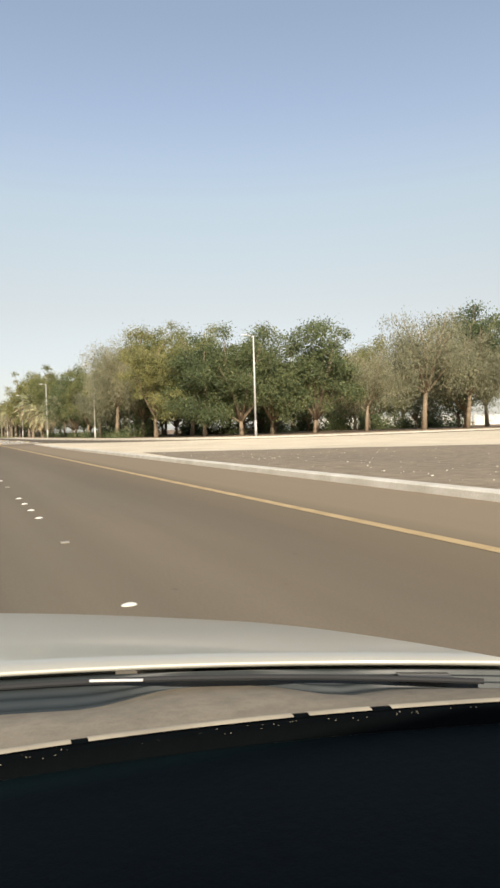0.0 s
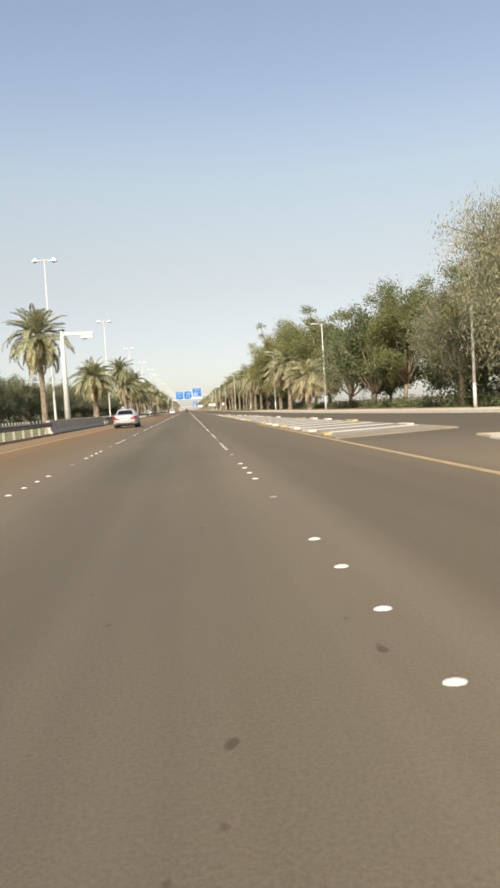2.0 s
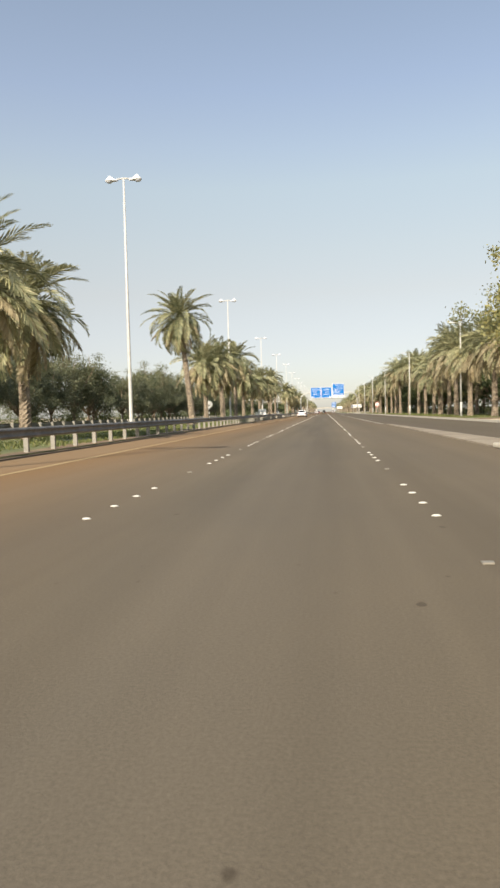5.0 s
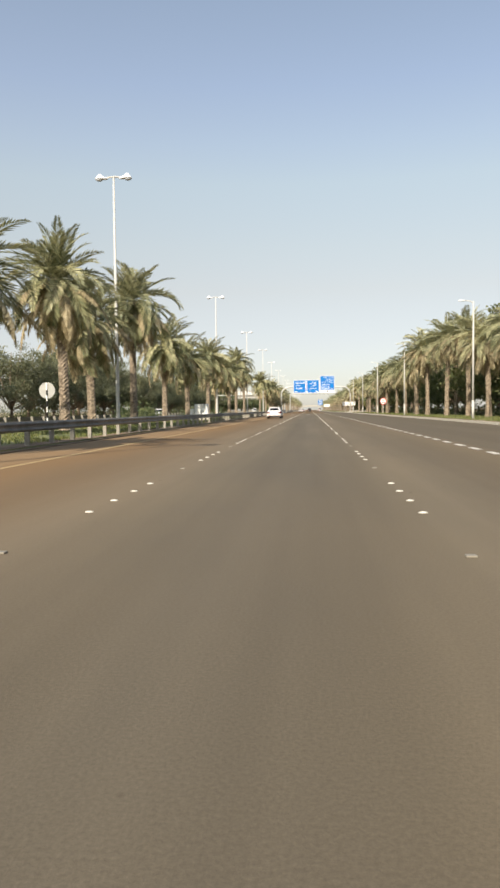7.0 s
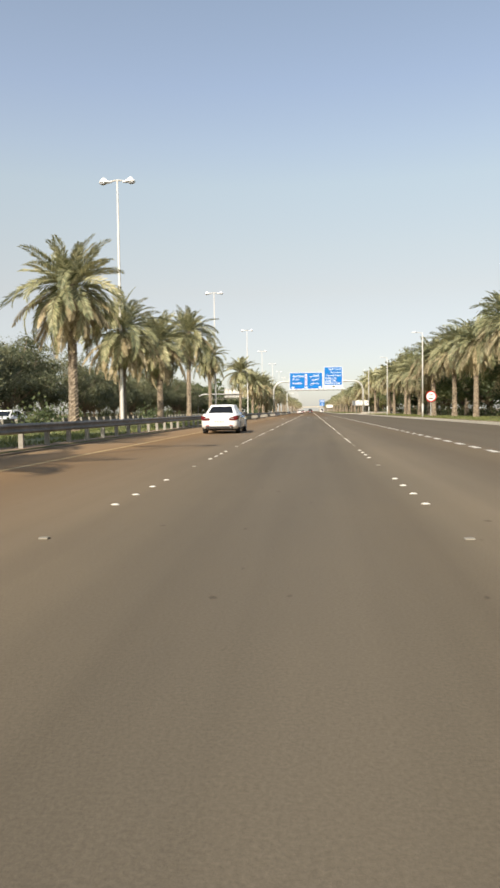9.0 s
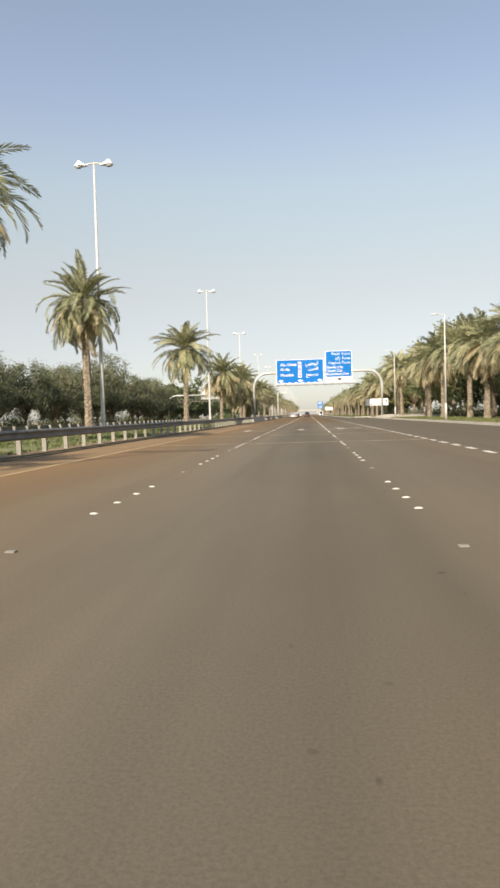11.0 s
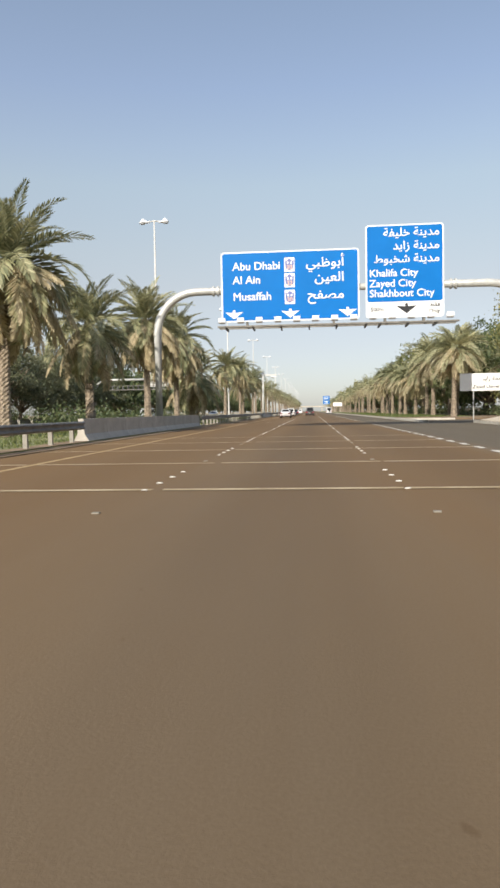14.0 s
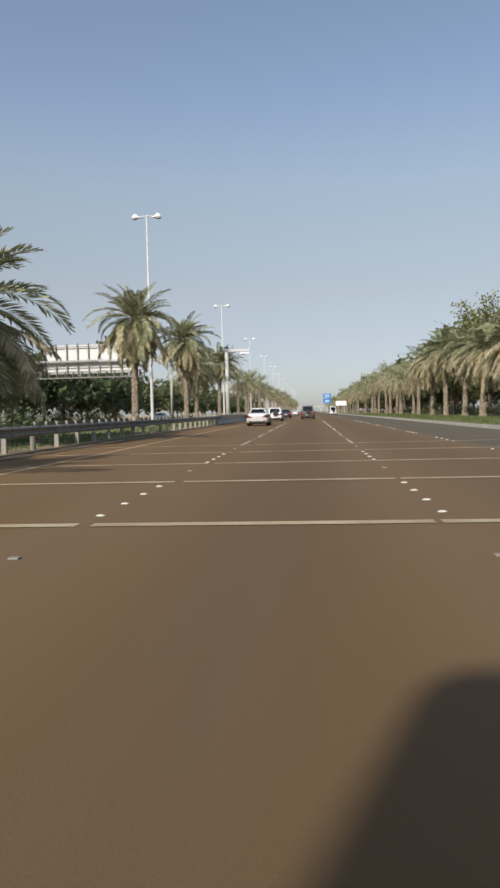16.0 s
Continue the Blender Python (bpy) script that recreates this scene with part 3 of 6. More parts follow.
# raised ceramic lane studs, four to a dash, with a reflector half way between
b = bmesh.new()
bmesh.ops.create_uvsphere(b, u_segments=10, v_segments=6, radius=0.05)
for v in list(b.verts):
    v.co.z = max(0.0, v.co.z) * 0.36
    v.co.x *= 1.1
    v.co.y *= 0.7
bmesh.ops.remove_doubles(b, verts=b.verts, dist=0.002)
stud_mesh = mesh_of("stud", b, CERAMIC, True)
stud_lines = {-1.825: thing("stud_line", "white ceramic studs marking the lane on asphalt", "road studs", (-1.825, 0, 0.0), "lane stud lines", "structure"),
              1.825: thing("stud_line", "white ceramic studs marking the lane on asphalt", "road studs", (1.825, 0, 0.0), "lane stud lines", "structure"),
              5.1: thing("stud_line", "white ceramic studs marking the lane on asphalt", "road studs", (5.1, 0, 0.0), "lane stud lines", "structure")}


# ---- palms ----
def frond_points(length, rise, droop, rnd, dry=False, n=20, fine=True):
    """Vertices and faces of one frond that grows along +x from the origin."""
    verts, faces = [], []
    spine = []
    a = rise
    p = Vector((0, 0, 0))
    for i in range(n + 1):
        spine.append((p.copy(), a))
        p = p + Vector((math.cos(a), 0, math.sin(a))) * (length / n)
        a -= droop / n * (0.5 + 1.3 * i / n)
    for (q, _), (r, _) in zip(spine[::4], spine[4::4]):
        w = 0.035 * (1 - 0.8 * (q.length / (length + 0.01)))
        k = len(verts)
        verts += [(q.x, -w, q.z), (q.x, w, q.z), (r.x, w * 0.9, r.z), (r.x, -w * 0.9, r.z)]
        faces.append((k, k + 1, k + 2, k + 3))
    for i in range(max(2, n // 6), n):
        q, a = spine[i]
        t = i / n
        ll = 0.66 * math.sin(math.pi * min(1.0, 0.18 + 0.82 * t)) ** 0.7 * (0.8 if dry else 1.0) + 0.08
        for side in (-1, 1):
            for h in ((0.0, 0.5) if fine else (0.0,)):
                o = q + Vector((math.cos(a), 0, math.sin(a))) * (h * length / n)
                fwd = 0.75 + 0.5 * t + rnd.uniform(-0.15, 0.15)
                up = (-0.55 if dry else 0.28) + rnd.uniform(-0.25, 0.25)
                d = Vector((math.cos(a) * fwd - math.sin(a) * up, side * 1.0, math.sin(a) * fwd + math.cos(a) * up)).normalized() * ll * rnd.uniform(0.8, 1.1)
                tip = o + d + Vector((0, 0, -0.10 * ll))
                mid = o + d * 0.5
                w = Vector((math.cos(a), 0, math.sin(a))) * (0.066 if fine else 0.09)
                k = len(verts)
                verts += [tuple(o - w * 0.5), tuple(mid - w), tuple(tip), tuple(mid + w)]
                faces.append((k, k + 1, k + 2, k + 3))
    return verts, faces


def crown_mesh(name, count, lo, hi, length, droop, mat, seed, dry=False, n=20, fine=True):
    rnd = random.Random(seed)
    V, F = [], []
    for k in range(count):
        t = (k + 0.5) / count
        rise = math.radians(hi + (lo - hi) * t + rnd.uniform(-7, 7))
        turn = k * 2.39996 + rnd.uniform(-0.2, 0.2)
        v, f = frond_points(length * rnd.uniform(0.82, 1.08) * (1.0 if dry else min(1.0, 0.74 + 0.52 * t)), rise, math.radians(droop * rnd.uniform(0.75, 1.2) * (1.0 if dry else 0.62 + 0.85 * t)), rnd, dry, n, fine)
        roll = rnd.uniform(-0.5, 0.5)
        m = Matrix.Rotation(turn, 4, "Z") @ Matrix.Translation((0.12, 0, rnd.uniform(-0.25, 0.25))) @ Matrix.Rotation(roll, 4, "X")
        start = len(V)
        V += [tuple(m @ Vector(p)) for p in v]
        F += [tuple(i + start for i in g) for g in f]
    return raw(name, V, F, mat)


def palm_trunk(height, seed):
    """A trunk with rows of old leaf bases standing proud, widening at the foot and under the crown."""
    rnd = random.Random(seed)
    V, F = [], []
    seg, rings = 14, int(height / 0.11)
    lean = (rnd.uniform(-0.35, 0.35), rnd.uniform(-0.35, 0.35))
    for i in range(rings + 1):
        t = i / rings
        r = 0.24 + 0.10 * math.exp(-t * 9) + 0.06 * max(0.0, t - 0.82) / 0.18
        for k in range(seg):
            a = 2 * math.pi * (k + 0.5 * (i % 2)) / seg
            q = r * (1.0 + (0.13 if (i + k) % 2 else -0.06) + rnd.uniform(-0.06, 0.06))
            V.append((q * math.cos(a) + lean[0] * t * t, q * math.sin(a) + lean[1] * t * t, t * height))
    for i in range(rings):
        for k in range(seg):
            a, b = i * seg + k, i * seg + (k + 1) % seg
            F.append((a, b, b + seg, a + seg))
    F.append(tuple(rings * seg + k for k in range(seg)))
    return raw("trunk", V, F, PALM_BARK), lean


crowns = [crown_mesh("crown", 54, -32, 78, 3.9, 60, FROND, 11 + k, False, 15) for k in range(4)]
skirts = [crown_mesh("dry_fronds", 32 + 12 * k, -66, -8, 3.7, 48, DRY_FROND, 31 + k, True, 14) for k in range(3)]
far_crowns = [crown_mesh("crown", 40, -26, 84, 3.9, 58, FROND, 71 + k, False, 8, False) for k in range(3)]
far_skirts = [crown_mesh("dry_fronds", 30, -72, -14, 3.6, 52, DRY_FROND, 81 + k, True, 8, False) for k in range(3)]


def single_fronds(name, count, length, droop, mat, seed, dry):
    r = random.Random(seed)
    out = []
    for k in range(count):
        v, f = frond_points(length * r.uniform(0.85, 1.1), 0.0, math.radians(droop * r.uniform(0.75, 1.3)), r, dry, 22)
        out.append(raw(name, v, f, mat))
    return out


green_fronds = single_fronds("frond", 6, 3.9, 42, FROND, 201, False)
arching_fronds = single_fronds("frond", 8, 4.0, 84, FROND, 203, False)
brown_fronds = single_fronds("dry_frond", 5, 3.7, 48, DRY_FROND, 202, True)
trunks = {(h, k): palm_trunk(h, 51 + 7 * k + int(h * 10)) for h in (5.4, 6.4, 7.4, 8.6, 9.8) for k in range(2)}


def frond_parts(root, at, size, rnd, green, dry):
    """Each frond an object of its own, set in a spiral round the top of the trunk."""
    for name, meshes, count, hi, lo in (("frond", green_fronds, green, 86, -46), ("dry_frond", brown_fronds, dry, -8, -66)):
        for k in range(count):
            rise = hi + (lo - hi) * (k + 0.5) / count + rnd.uniform(-8, 8)
            o = new(name, rnd.choice(arching_fronds if name == "frond" and rise < 30 else meshes))
            o.parent = root
            s = size * rnd.uniform(0.9, 1.08) * (0.98 if rise < 25 else 0.98 - 0.18 * min(1.0, (rise - 25) / 45))
            o.matrix_basis = (Matrix.Translation(at) @ Matrix.Rotation(k * 2.39996 + rnd.uniform(-0.2, 0.2), 4, "Z") @ Matrix.Translation((0.1, 0, rnd.uniform(-0.3, 0.2) - (0.25 if name == "dry_frond" else 0.0)))
                              @ Matrix.Rotation(-math.radians(rise), 4, "Y") @ Matrix.Rotation(rnd.uniform(-0.5, 0.5), 4, "X") @ Matrix.Scale(s, 4))


def palm(x, y, height, seed, group, size=1.0, skirt=30, lean_left=0.0):
    rnd = random.Random(seed * 13 + 1)
    h = min((5.4, 6.4, 7.4, 8.6, 9.8), key=lambda v: abs(v - height))
    tm, lean = trunks[(h, rnd.randrange(2))]
    z = 0.08 if x < 0 else 0.14
    root = thing("date_palm", "tall date palm with green fronds over a skirt of dry ones" if h > 7 else "date palm with grey-green fronds and a dry hanging skirt",
                 "palm", (x, y, z), group, turn=rnd.uniform(0, 360))
    root.matrix_basis = pose(x, y, z, 0, -lean_left) @ Matrix.Rotation(rnd.uniform(0, 6.28), 4, "Z")
    stretch = height / h
    close = y < 560 and x < 20.5
    tr = new("trunk", tm)
    tr.parent, tr.scale = root, (1, 1, stretch)
    if x < 0 and 120 < y < 530:
        frond_parts(root, (lean[0], lean[1], height - 0.05), size, rnd, 42 if y == 477.5 else 60, skirt)
        return root
    for nm, ms in (("crown", rnd.choice(crowns if close else far_crowns)), ("dry_fronds", rnd.choice((skirts[:2] if x < 0 else skirts[1:]) if close else far_skirts))):
        o = new(nm, ms)
        o.parent = root
        o.location = (lean[0], lean[1], height - 0.05)
        o.rotation_euler = (rnd.uniform(-0.08, 0.08), rnd.uniform(-0.08, 0.08), rnd.uniform(0, 6.28))
        s = size * rnd.uniform(0.92, 1.1)
        o.scale = (s, s, s * rnd.uniform(0.9, 1.08))
        if nm == "dry_fronds":
            o["label"] = "dry straw-coloured hanging fronds"
    return root


MEDIAN_PALMS = [(-13.3, 125.6, 9.3), (-13.0, 164, 7.0), (-14.2, 171, 6.9), (-11.65, 202.5, 10.3), (-13.5, 221, 7.2), (-13.0, 231, 8.5), (-14.0, 239, 7.4), (-13.3, 247.5, 9.7),
                (-13.6, 261, 7.6), (-13.0, 270.5, 6.9), (-13.3, 288.3, 8.5), (-13.8, 301, 7.4), (-13.0, 310.7, 7.5), (-14.1, 332, 10.7), (-14.3, 351.6, 9.2),
                (-13.0, 382.5, 8.7), (-14.0, 423, 8.4), (-13.0, 433, 6.6), (-13.2, 449, 8.9), (-14.2, 467, 9.2), (-14.3, 477.5, 6.0), (-13.4, 504, 8.6),
                (-13.3, 527, 9.4), (-13.6, 536, 7.0), (-13.2, 555, 8.6)]
for k, (x, y, h) in enumerate(MEDIAN_PALMS):
    heavy = y in (423, 449, 467, 477.5)
    palm(x, y, h, k, "palms on the median", 1.45 if y == 477.5 else 1.34 if y == 467 else 1.2 if y in (423, 449) else 1.1 if heavy else 0.97 if y == 202.5 else 1.14 if y == 332 else 0.95 if y == 351.6 else 1.1 if y == 382.5 else 1.16 if y == 247.5 else 1.04, 30 if y == 477.5 else 62 if heavy else 12 if y == 202.5 else 5 if y == 382.5 else 14 if y in (261, 270.5, 332, 351.6, 125.6) else 28,
         5.5 if y == 202.5 else -1.5 if y == 382.5 else 2.0 if y == 433 else 0.0)
rnd = random.Random(8)
y = 571.0
k = 100
while y < 1150:
    palm(-13.3 + rnd.uniform(-0.8, 0.8), y, rnd.uniform(6.6, 9.6), k, "palms on the median")
    y += rnd.uniform(9, 18)
    k += 1
# palms along the verge
VERGE_PALMS = [(16.6, 427, 8.6), (17.4, 437, 9.0), (19.0, 446, 8.8), (22.5, 443, 8.6), (18.0, 152, 5.0), (18.2, 172, 8.0), (20.0, 179, 7.6), (19.0, 190, 6.2)]
for k, (x, y, h) in enumerate(VERGE_PALMS):
    palm(x, y, h, 300 + k, "palms along the verge", 1.22 if y == 172 else 1.06)
y = 199.0
k = 320
while y < 1150:
    if not 420 < y < 469:
        palm(17.6 + rnd.uniform(-1.0, 1.2), y, rnd.uniform(6.2, 8.4) * (1.2 if 258 < y < 318 else 1.04), k, "palms along the verge", 1.08)
    if y < 620 and not 430 < y < 470 and k % 3 == 0:
        palm(22.6 + rnd.uniform(-1.2, 1.2), y + rnd.uniform(2, 5), rnd.uniform(5.8, 7.2), k + 500, "palms along the verge", 1.08)
    y += rnd.uniform(7.5, 11.0) * (1.0 if y < 620 else 1.4)
    k += 1


# ---- broadleaf trees ----
def tree_meshes(seed, height, spread, leaves, drop=0.0, stem=2.0, leaf=0.26, low=0.15):
    """Trunk with limbs, and a crown of clumped leaves round the limb ends."""
    rnd = random.Random(seed)
    b = bmesh.new()
    fork = Vector((rnd.uniform(-0.3, 0.3), rnd.uniform(-0.3, 0.3), stem))
    tube(b, [(0, 0, 0), (fork.x * 0.4, fork.y * 0.4, stem * 0.5), tuple(fork)], [0.30, 0.22, 0.19], 8)
    lumps = []
    limbs = 11
    for k in range(limbs):
        a = k * 2.4 + rnd.uniform(-0.5, 0.5)
        up = low + (1.0 - low) * ((k + rnd.uniform(0, 0.8)) / limbs) ** 0.6
        reach = spread * (1.0 - 0.55 * up ** 2.2) * rnd.uniform(0.5, 1.02)
        tip = Vector((math.cos(a) * reach, math.sin(a) * reach, stem + (height - stem) * min(0.97, up) * rnd.uniform(0.8, 1.0)))
        midp = fork.lerp(tip, 0.5) + Vector((rnd.uniform(-0.4, 0.4), rnd.uniform(-0.4, 0.4), 0.3))
        tube(b, [tuple(fork - Vector((0, 0, 0.15))), tuple(midp), tuple(tip)], [0.13, 0.08, 0.025], 6)
        for q in range(8):
            c = midp.lerp(tip, rnd.uniform(0.15, 1.0)) + Vector((rnd.gauss(0, 0.24), rnd.gauss(0, 0.24), rnd.gauss(0, 0.16))) * spread * (0.66 + 0.12 * up)
            c.z = max(0.9, min(height * 0.94, c.z))
            lumps.append((c, rnd.uniform(0.09, 0.22) * spread))
            if q % 3 == 0 and leaves > 4000:
                tube(b, [tuple(midp.lerp(tip, 0.5)), tuple(c)], [0.035, 0.01], 4)
    rng = np.random.default_rng(seed)
    weight = np.array([l[1] for l in lumps]) ** 2
    pick = rng.choice(len(lumps), leaves, p=weight / weight.sum())
    cs = np.array([tuple(l[0]) for l in lumps])[pick]
    rs = np.array([l[1] for l in lumps])[pick]
    d = rng.normal(size=(leaves, 3))
    pos = cs + d * rs[:, None] * np.array([0.62, 0.62, 0.46])
    pos[:, 2] -= drop * rng.uniform(0, 1, leaves) ** 2
    pos[:, 2] = np.maximum(pos[:, 2], 0.5)
    u = rng.normal(size=(leaves, 3))
    if drop:
        u[:, 2] -= 1.6
    u /= np.linalg.norm(u, axis=1)[:, None]
    w = np.cross(u, rng.normal(size=(leaves, 3)))
    w /= np.linalg.norm(w, axis=1)[:, None]
    size = leaf * rng.uniform(0.6, 1.35, leaves)[:, None]
    thin = 0.12 if drop else 0.34
    V = np.stack([pos - u * size * 0.5, pos + w * size * thin, pos + u * size * 0.5, pos - w * size * thin], 1).reshape(-1, 3)
    F = np.arange(leaves * 4).reshape(-1, 4)
    return mesh_of("trunk", b, BARK, True), (V.tolist(), F.tolist())


TREES = {}
for name, mats, seeds, args in (
        ("ficus", LEAF_GREEN, 3, dict(height=12.5, spread=5.2, stem=1.5, leaf=0.25, low=0.0)),
        ("acacia", LEAF_OLIVE, 3, dict(height=14.0, spread=5.1, stem=2.4, leaf=0.24, low=0.05)),
        ("ghaf", LEAF_GREY, 2, dict(height=11.4, spread=5.0, stem=3.4, drop=3.0, leaf=0.30, low=0.25)),
        ("scrub", LEAF_GREEN, 2, dict(height=9.6, spread=5.0, stem=1.3, leaf=0.27, low=0.05))):
    for detail, count, grow in (("close", 46000, 0.66), ("near", 26000, 0.82), ("mid", 9000, 1.28), ("back", 13000, 0.9), ("far", 1500, 3.2)):
        for s in range(seeds):
            tm, (V, F) = tree_meshes(117 + s * 7 + len(name), **{**args, "leaves": count, "leaf": args["leaf"] * grow})
            TREES[(name, detail, s)] = (tm, raw("crown", V, F, LEAF_PALE if detail == "back" and mats == LEAF_GREEN else mats))
LABELS = {"ficus": "dense dark-green broadleaf tree with a short trunk", "acacia": "tall airy yellow-green tree with a bare lower trunk",
          "ghaf": "drooping grey-green desert tree with a pale trunk", "scrub": "low wide dark-green tree with foliage near the ground"}


def tree(kind, x, y, s, group, turn, z=0.14):
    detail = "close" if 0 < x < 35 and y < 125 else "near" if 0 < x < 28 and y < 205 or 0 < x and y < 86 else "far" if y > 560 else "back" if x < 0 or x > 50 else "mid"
    n = sum(1 for key in TREES if key[:2] == (kind, detail))
    tm, cm = TREES[(kind, detail, int(turn * 10) % n)]
    root = thing(kind + "_tree", LABELS[kind], "tree", (x, y, z), group, turn=turn)
    root.scale = (s, s, s)
    for nm, ms in (("trunk", tm), ("crown", cm)):
        o = new(nm, ms)
        o.parent = root
    return root


rnd = random.Random(21)
# the grove beside the service road: nearest trees as seen, then fill behind
GROVE = [("ghaf", 21.9, 96.9, 1.12), ("acacia", 24, 84, 1.02), ("ficus", 29, 80, 1.0), ("ficus", 33, 78, 1.1), ("acacia", 30, 88, 1.06), ("ficus", 38, 80, 1.05),
         ("ficus", 43, 78, 1.15), ("ghaf", 50, 77, 0.95), ("ghaf", 59, 77, 1.4), ("ficus", 72, 84, 1.5), ("ghaf", 68, 79, 1.3), ("ghaf", 76, 80, 1.35), ("acacia", 83, 92, 1.4), ("acacia", 26, 98, 1.1),
         ("ghaf", 21, 104, 0.85), ("ficus", 24, 112, 1.0), ("acacia", 22, 121, 0.84), ("ficus", 21.5, 130, 0.9), ("ghaf", 20.5, 138, 0.75), ("ficus", 25.5, 138, 0.75), ("acacia", 26, 147, 0.78),
         ("ficus", 25, 156, 0.9), ("acacia", 23.5, 164, 1.06), ("acacia", 22.6, 172, 1.1), ("acacia", 21.6, 181, 1.08), ("acacia", 19.2, 192, 1.12), ("acacia", 22.0, 201, 1.08)]
for kind, x, y, s in GROVE:
    s *= 1.12 if y > 120 else 1.04
    one = tree(kind, x, y, s, "trees of the grove", rnd.uniform(0, 360))
    if y == 96.9:
        one.scale = (s * 0.94, s * 0.94, s * 1.12)
for k in range(34):
    x = rnd.uniform(28, 90)
    tree(rnd.choice(("ficus", "acacia", "ficus", "scrub")), x, rnd.uniform(90, 135), rnd.uniform(0.85, 1.15), "trees of the grove", rnd.uniform(0, 360))
y = 208.0
while y < 1150:
    if not 448 < y < 466:
        tree(rnd.choice(("ficus", "scrub", "acacia", "scrub")), 25.5 + rnd.uniform(-1.2, 2.5), y, rnd.uniform(0.95, 1.3), "trees behind the palms", rnd.uniform(0, 360))
    y += rnd.uniform(4.5, 7.5) * (1.0 if y < 640 else 1.7)
y = 60.0
while y < 1150:
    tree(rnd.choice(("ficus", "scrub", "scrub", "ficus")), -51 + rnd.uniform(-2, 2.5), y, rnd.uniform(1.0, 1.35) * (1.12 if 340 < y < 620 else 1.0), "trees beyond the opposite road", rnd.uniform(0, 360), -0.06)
    y += rnd.uniform(5.5, 9.0) * (1.0 if y < 640 else 1.7)


# ---- street lamps ----
def median_lamp(x, y):
    root = thing("street_lamp", "tall cream street lamp with two white heads on the median", "street lamp", (x, y, 0.07), "street lamps on the median")
    b = bmesh.new()
    tube(b, [(0, 0, 0), (0, 0, 0.5), (0, 0, 9), (0, 0, 18.72)], [0.18, 0.15, 0.11, 0.07], 12)
    part("pole", b, WHITE_POLE, root, smooth=True)
    b = bmesh.new()
    tube(b, [(-0.65, 0, 18.67), (0, 0, 18.74), (0.65, 0, 18.67)], [0.05, 0.07, 0.05], 8)
    part("arm", b, WHITE_POLE, root)
    b = bmesh.new()
    box(b, -0.25, 0.25, -0.25, 0.25, 0.0, 0.05)
    part("base_plate", b, POST_STEEL, root)
    for s in (-1, 1):
        b = bmesh.new()
        loft(b, [[(s * xx, w * math.cos(a), 18.60 + (hh * math.sin(a) if a < math.pi else 0.06 * math.sin(a))) for a in (2 * math.pi * k / 12 for k in range(12))]
                 for xx, w, hh in ((0.42, 0.06, 0.08), (0.66, 0.17, 0.13), (0.84, 0.24, 0.26), (1.0, 0.26, 0.40), (1.12, 0.25, 0.36), (1.30, 0.20, 0.12), (1.36, 0.10, 0.05))])
        head = part("lamp_head", b, LAMP_WHITE, root, "white lamp housing", True)
        b = bmesh.new()
        bmesh.ops.create_uvsphere(b, u_segments=12, v_segments=6, radius=0.2, matrix=Matrix.Translation((s * 1.08, 0, 18.54)) @ Matrix.Diagonal((1.3, 1.0, 0.6, 1)))
        part("lens", b, LAMP_GLASS, head, "clear bowl under the lamp", True)
    return root


lamp = median_lamp(-13.7, 244.4 - 53.7 * 5)
for y in [80.0, 133.4, 188.6, 244.4, 300.4, 352.9, 406.8, 455.4, 511.5] + [565 + 53.7 * k for k in range(12)]:
    copy_thing(lamp, pose(-13.7, y, 0.07) @ Matrix.Diagonal((1, 1, 0.99 if y == 188.6 else 0.98 if y == 300.4 else 0.977 if y < 250 else 1.03 if y == 406.8 else 1.0, 1)))


def verge_lamp(x, y):
    root = thing("street_lamp", "slim white street lamp with one arm on the verge", "street lamp", (x, y, 0.15), "street lamps along the verge")
    b = bmesh.new()
    tube(b, [(0, 0, 0), (0, 0, 1.6)], [0.115, 0.108], 12)
    tube(b, [(0, 0, 1.6), (0, 0, 10.1)], [0.10, 0.06], 12)
    part("pole", b, WHITE_POLE, root, smooth=True)
    b = bmesh.new()
    tube(b, [(0, 0, 9.95), (-0.3, 0, 10.12), (-0.75, 0, 10.16)], [0.045, 0.04, 0.035], 8)
    part("arm", b, WHITE_POLE, root)
    b = bmesh.new()
    loft(b, [[(xx, w * math.cos(a), 10.16 + hh * math.sin(a)) for a in (2 * math.pi * k / 8 for k in range(8))]
             for xx, w, hh in ((-0.65, 0.06, 0.05), (-0.8, 0.13, 0.07), (-1.2, 0.14, 0.06), (-1.3, 0.06, 0.03))])
    part("lamp_head", b, LAMP_WHITE, root, "flat white lamp housing", True)
    b = bmesh.new()
    box(b, -0.2, 0.2, -0.2, 0.2, 0.0, 0.04)
    part("base_plate", b, POST_STEEL, root)
    return root


VERGE_LAMPS = [(18.8, 96.5), (17.2, 136.2), (16.2, 176), (15.4, 215.5), (14.6, 255), (14.0, 295), (13.9, 334.5), (13.9, 374), (13.9, 414)]
lamp = verge_lamp(28.85, 64.0)
for x, y in VERGE_LAMPS:
    copy_thing(lamp, pose(x, y, 0.15))


# ---- guardrails and concrete barriers ----
def w_section(x, z, s=1.0):
    """Outline of a W-beam, facing +x for s = 1."""
    pts = [(0.0, -0.155), (0.055, -0.125), (0.075, -0.085), (0.02, -0.03), (0.02, 0.03), (0.075, 0.085), (0.055, 0.125), (0.0, 0.155)]
    ring = [(x + s * a, z + c) for a, c in pts]
    return ring + [(px - s * 0.02, pz) for px, pz in reversed(ring)]


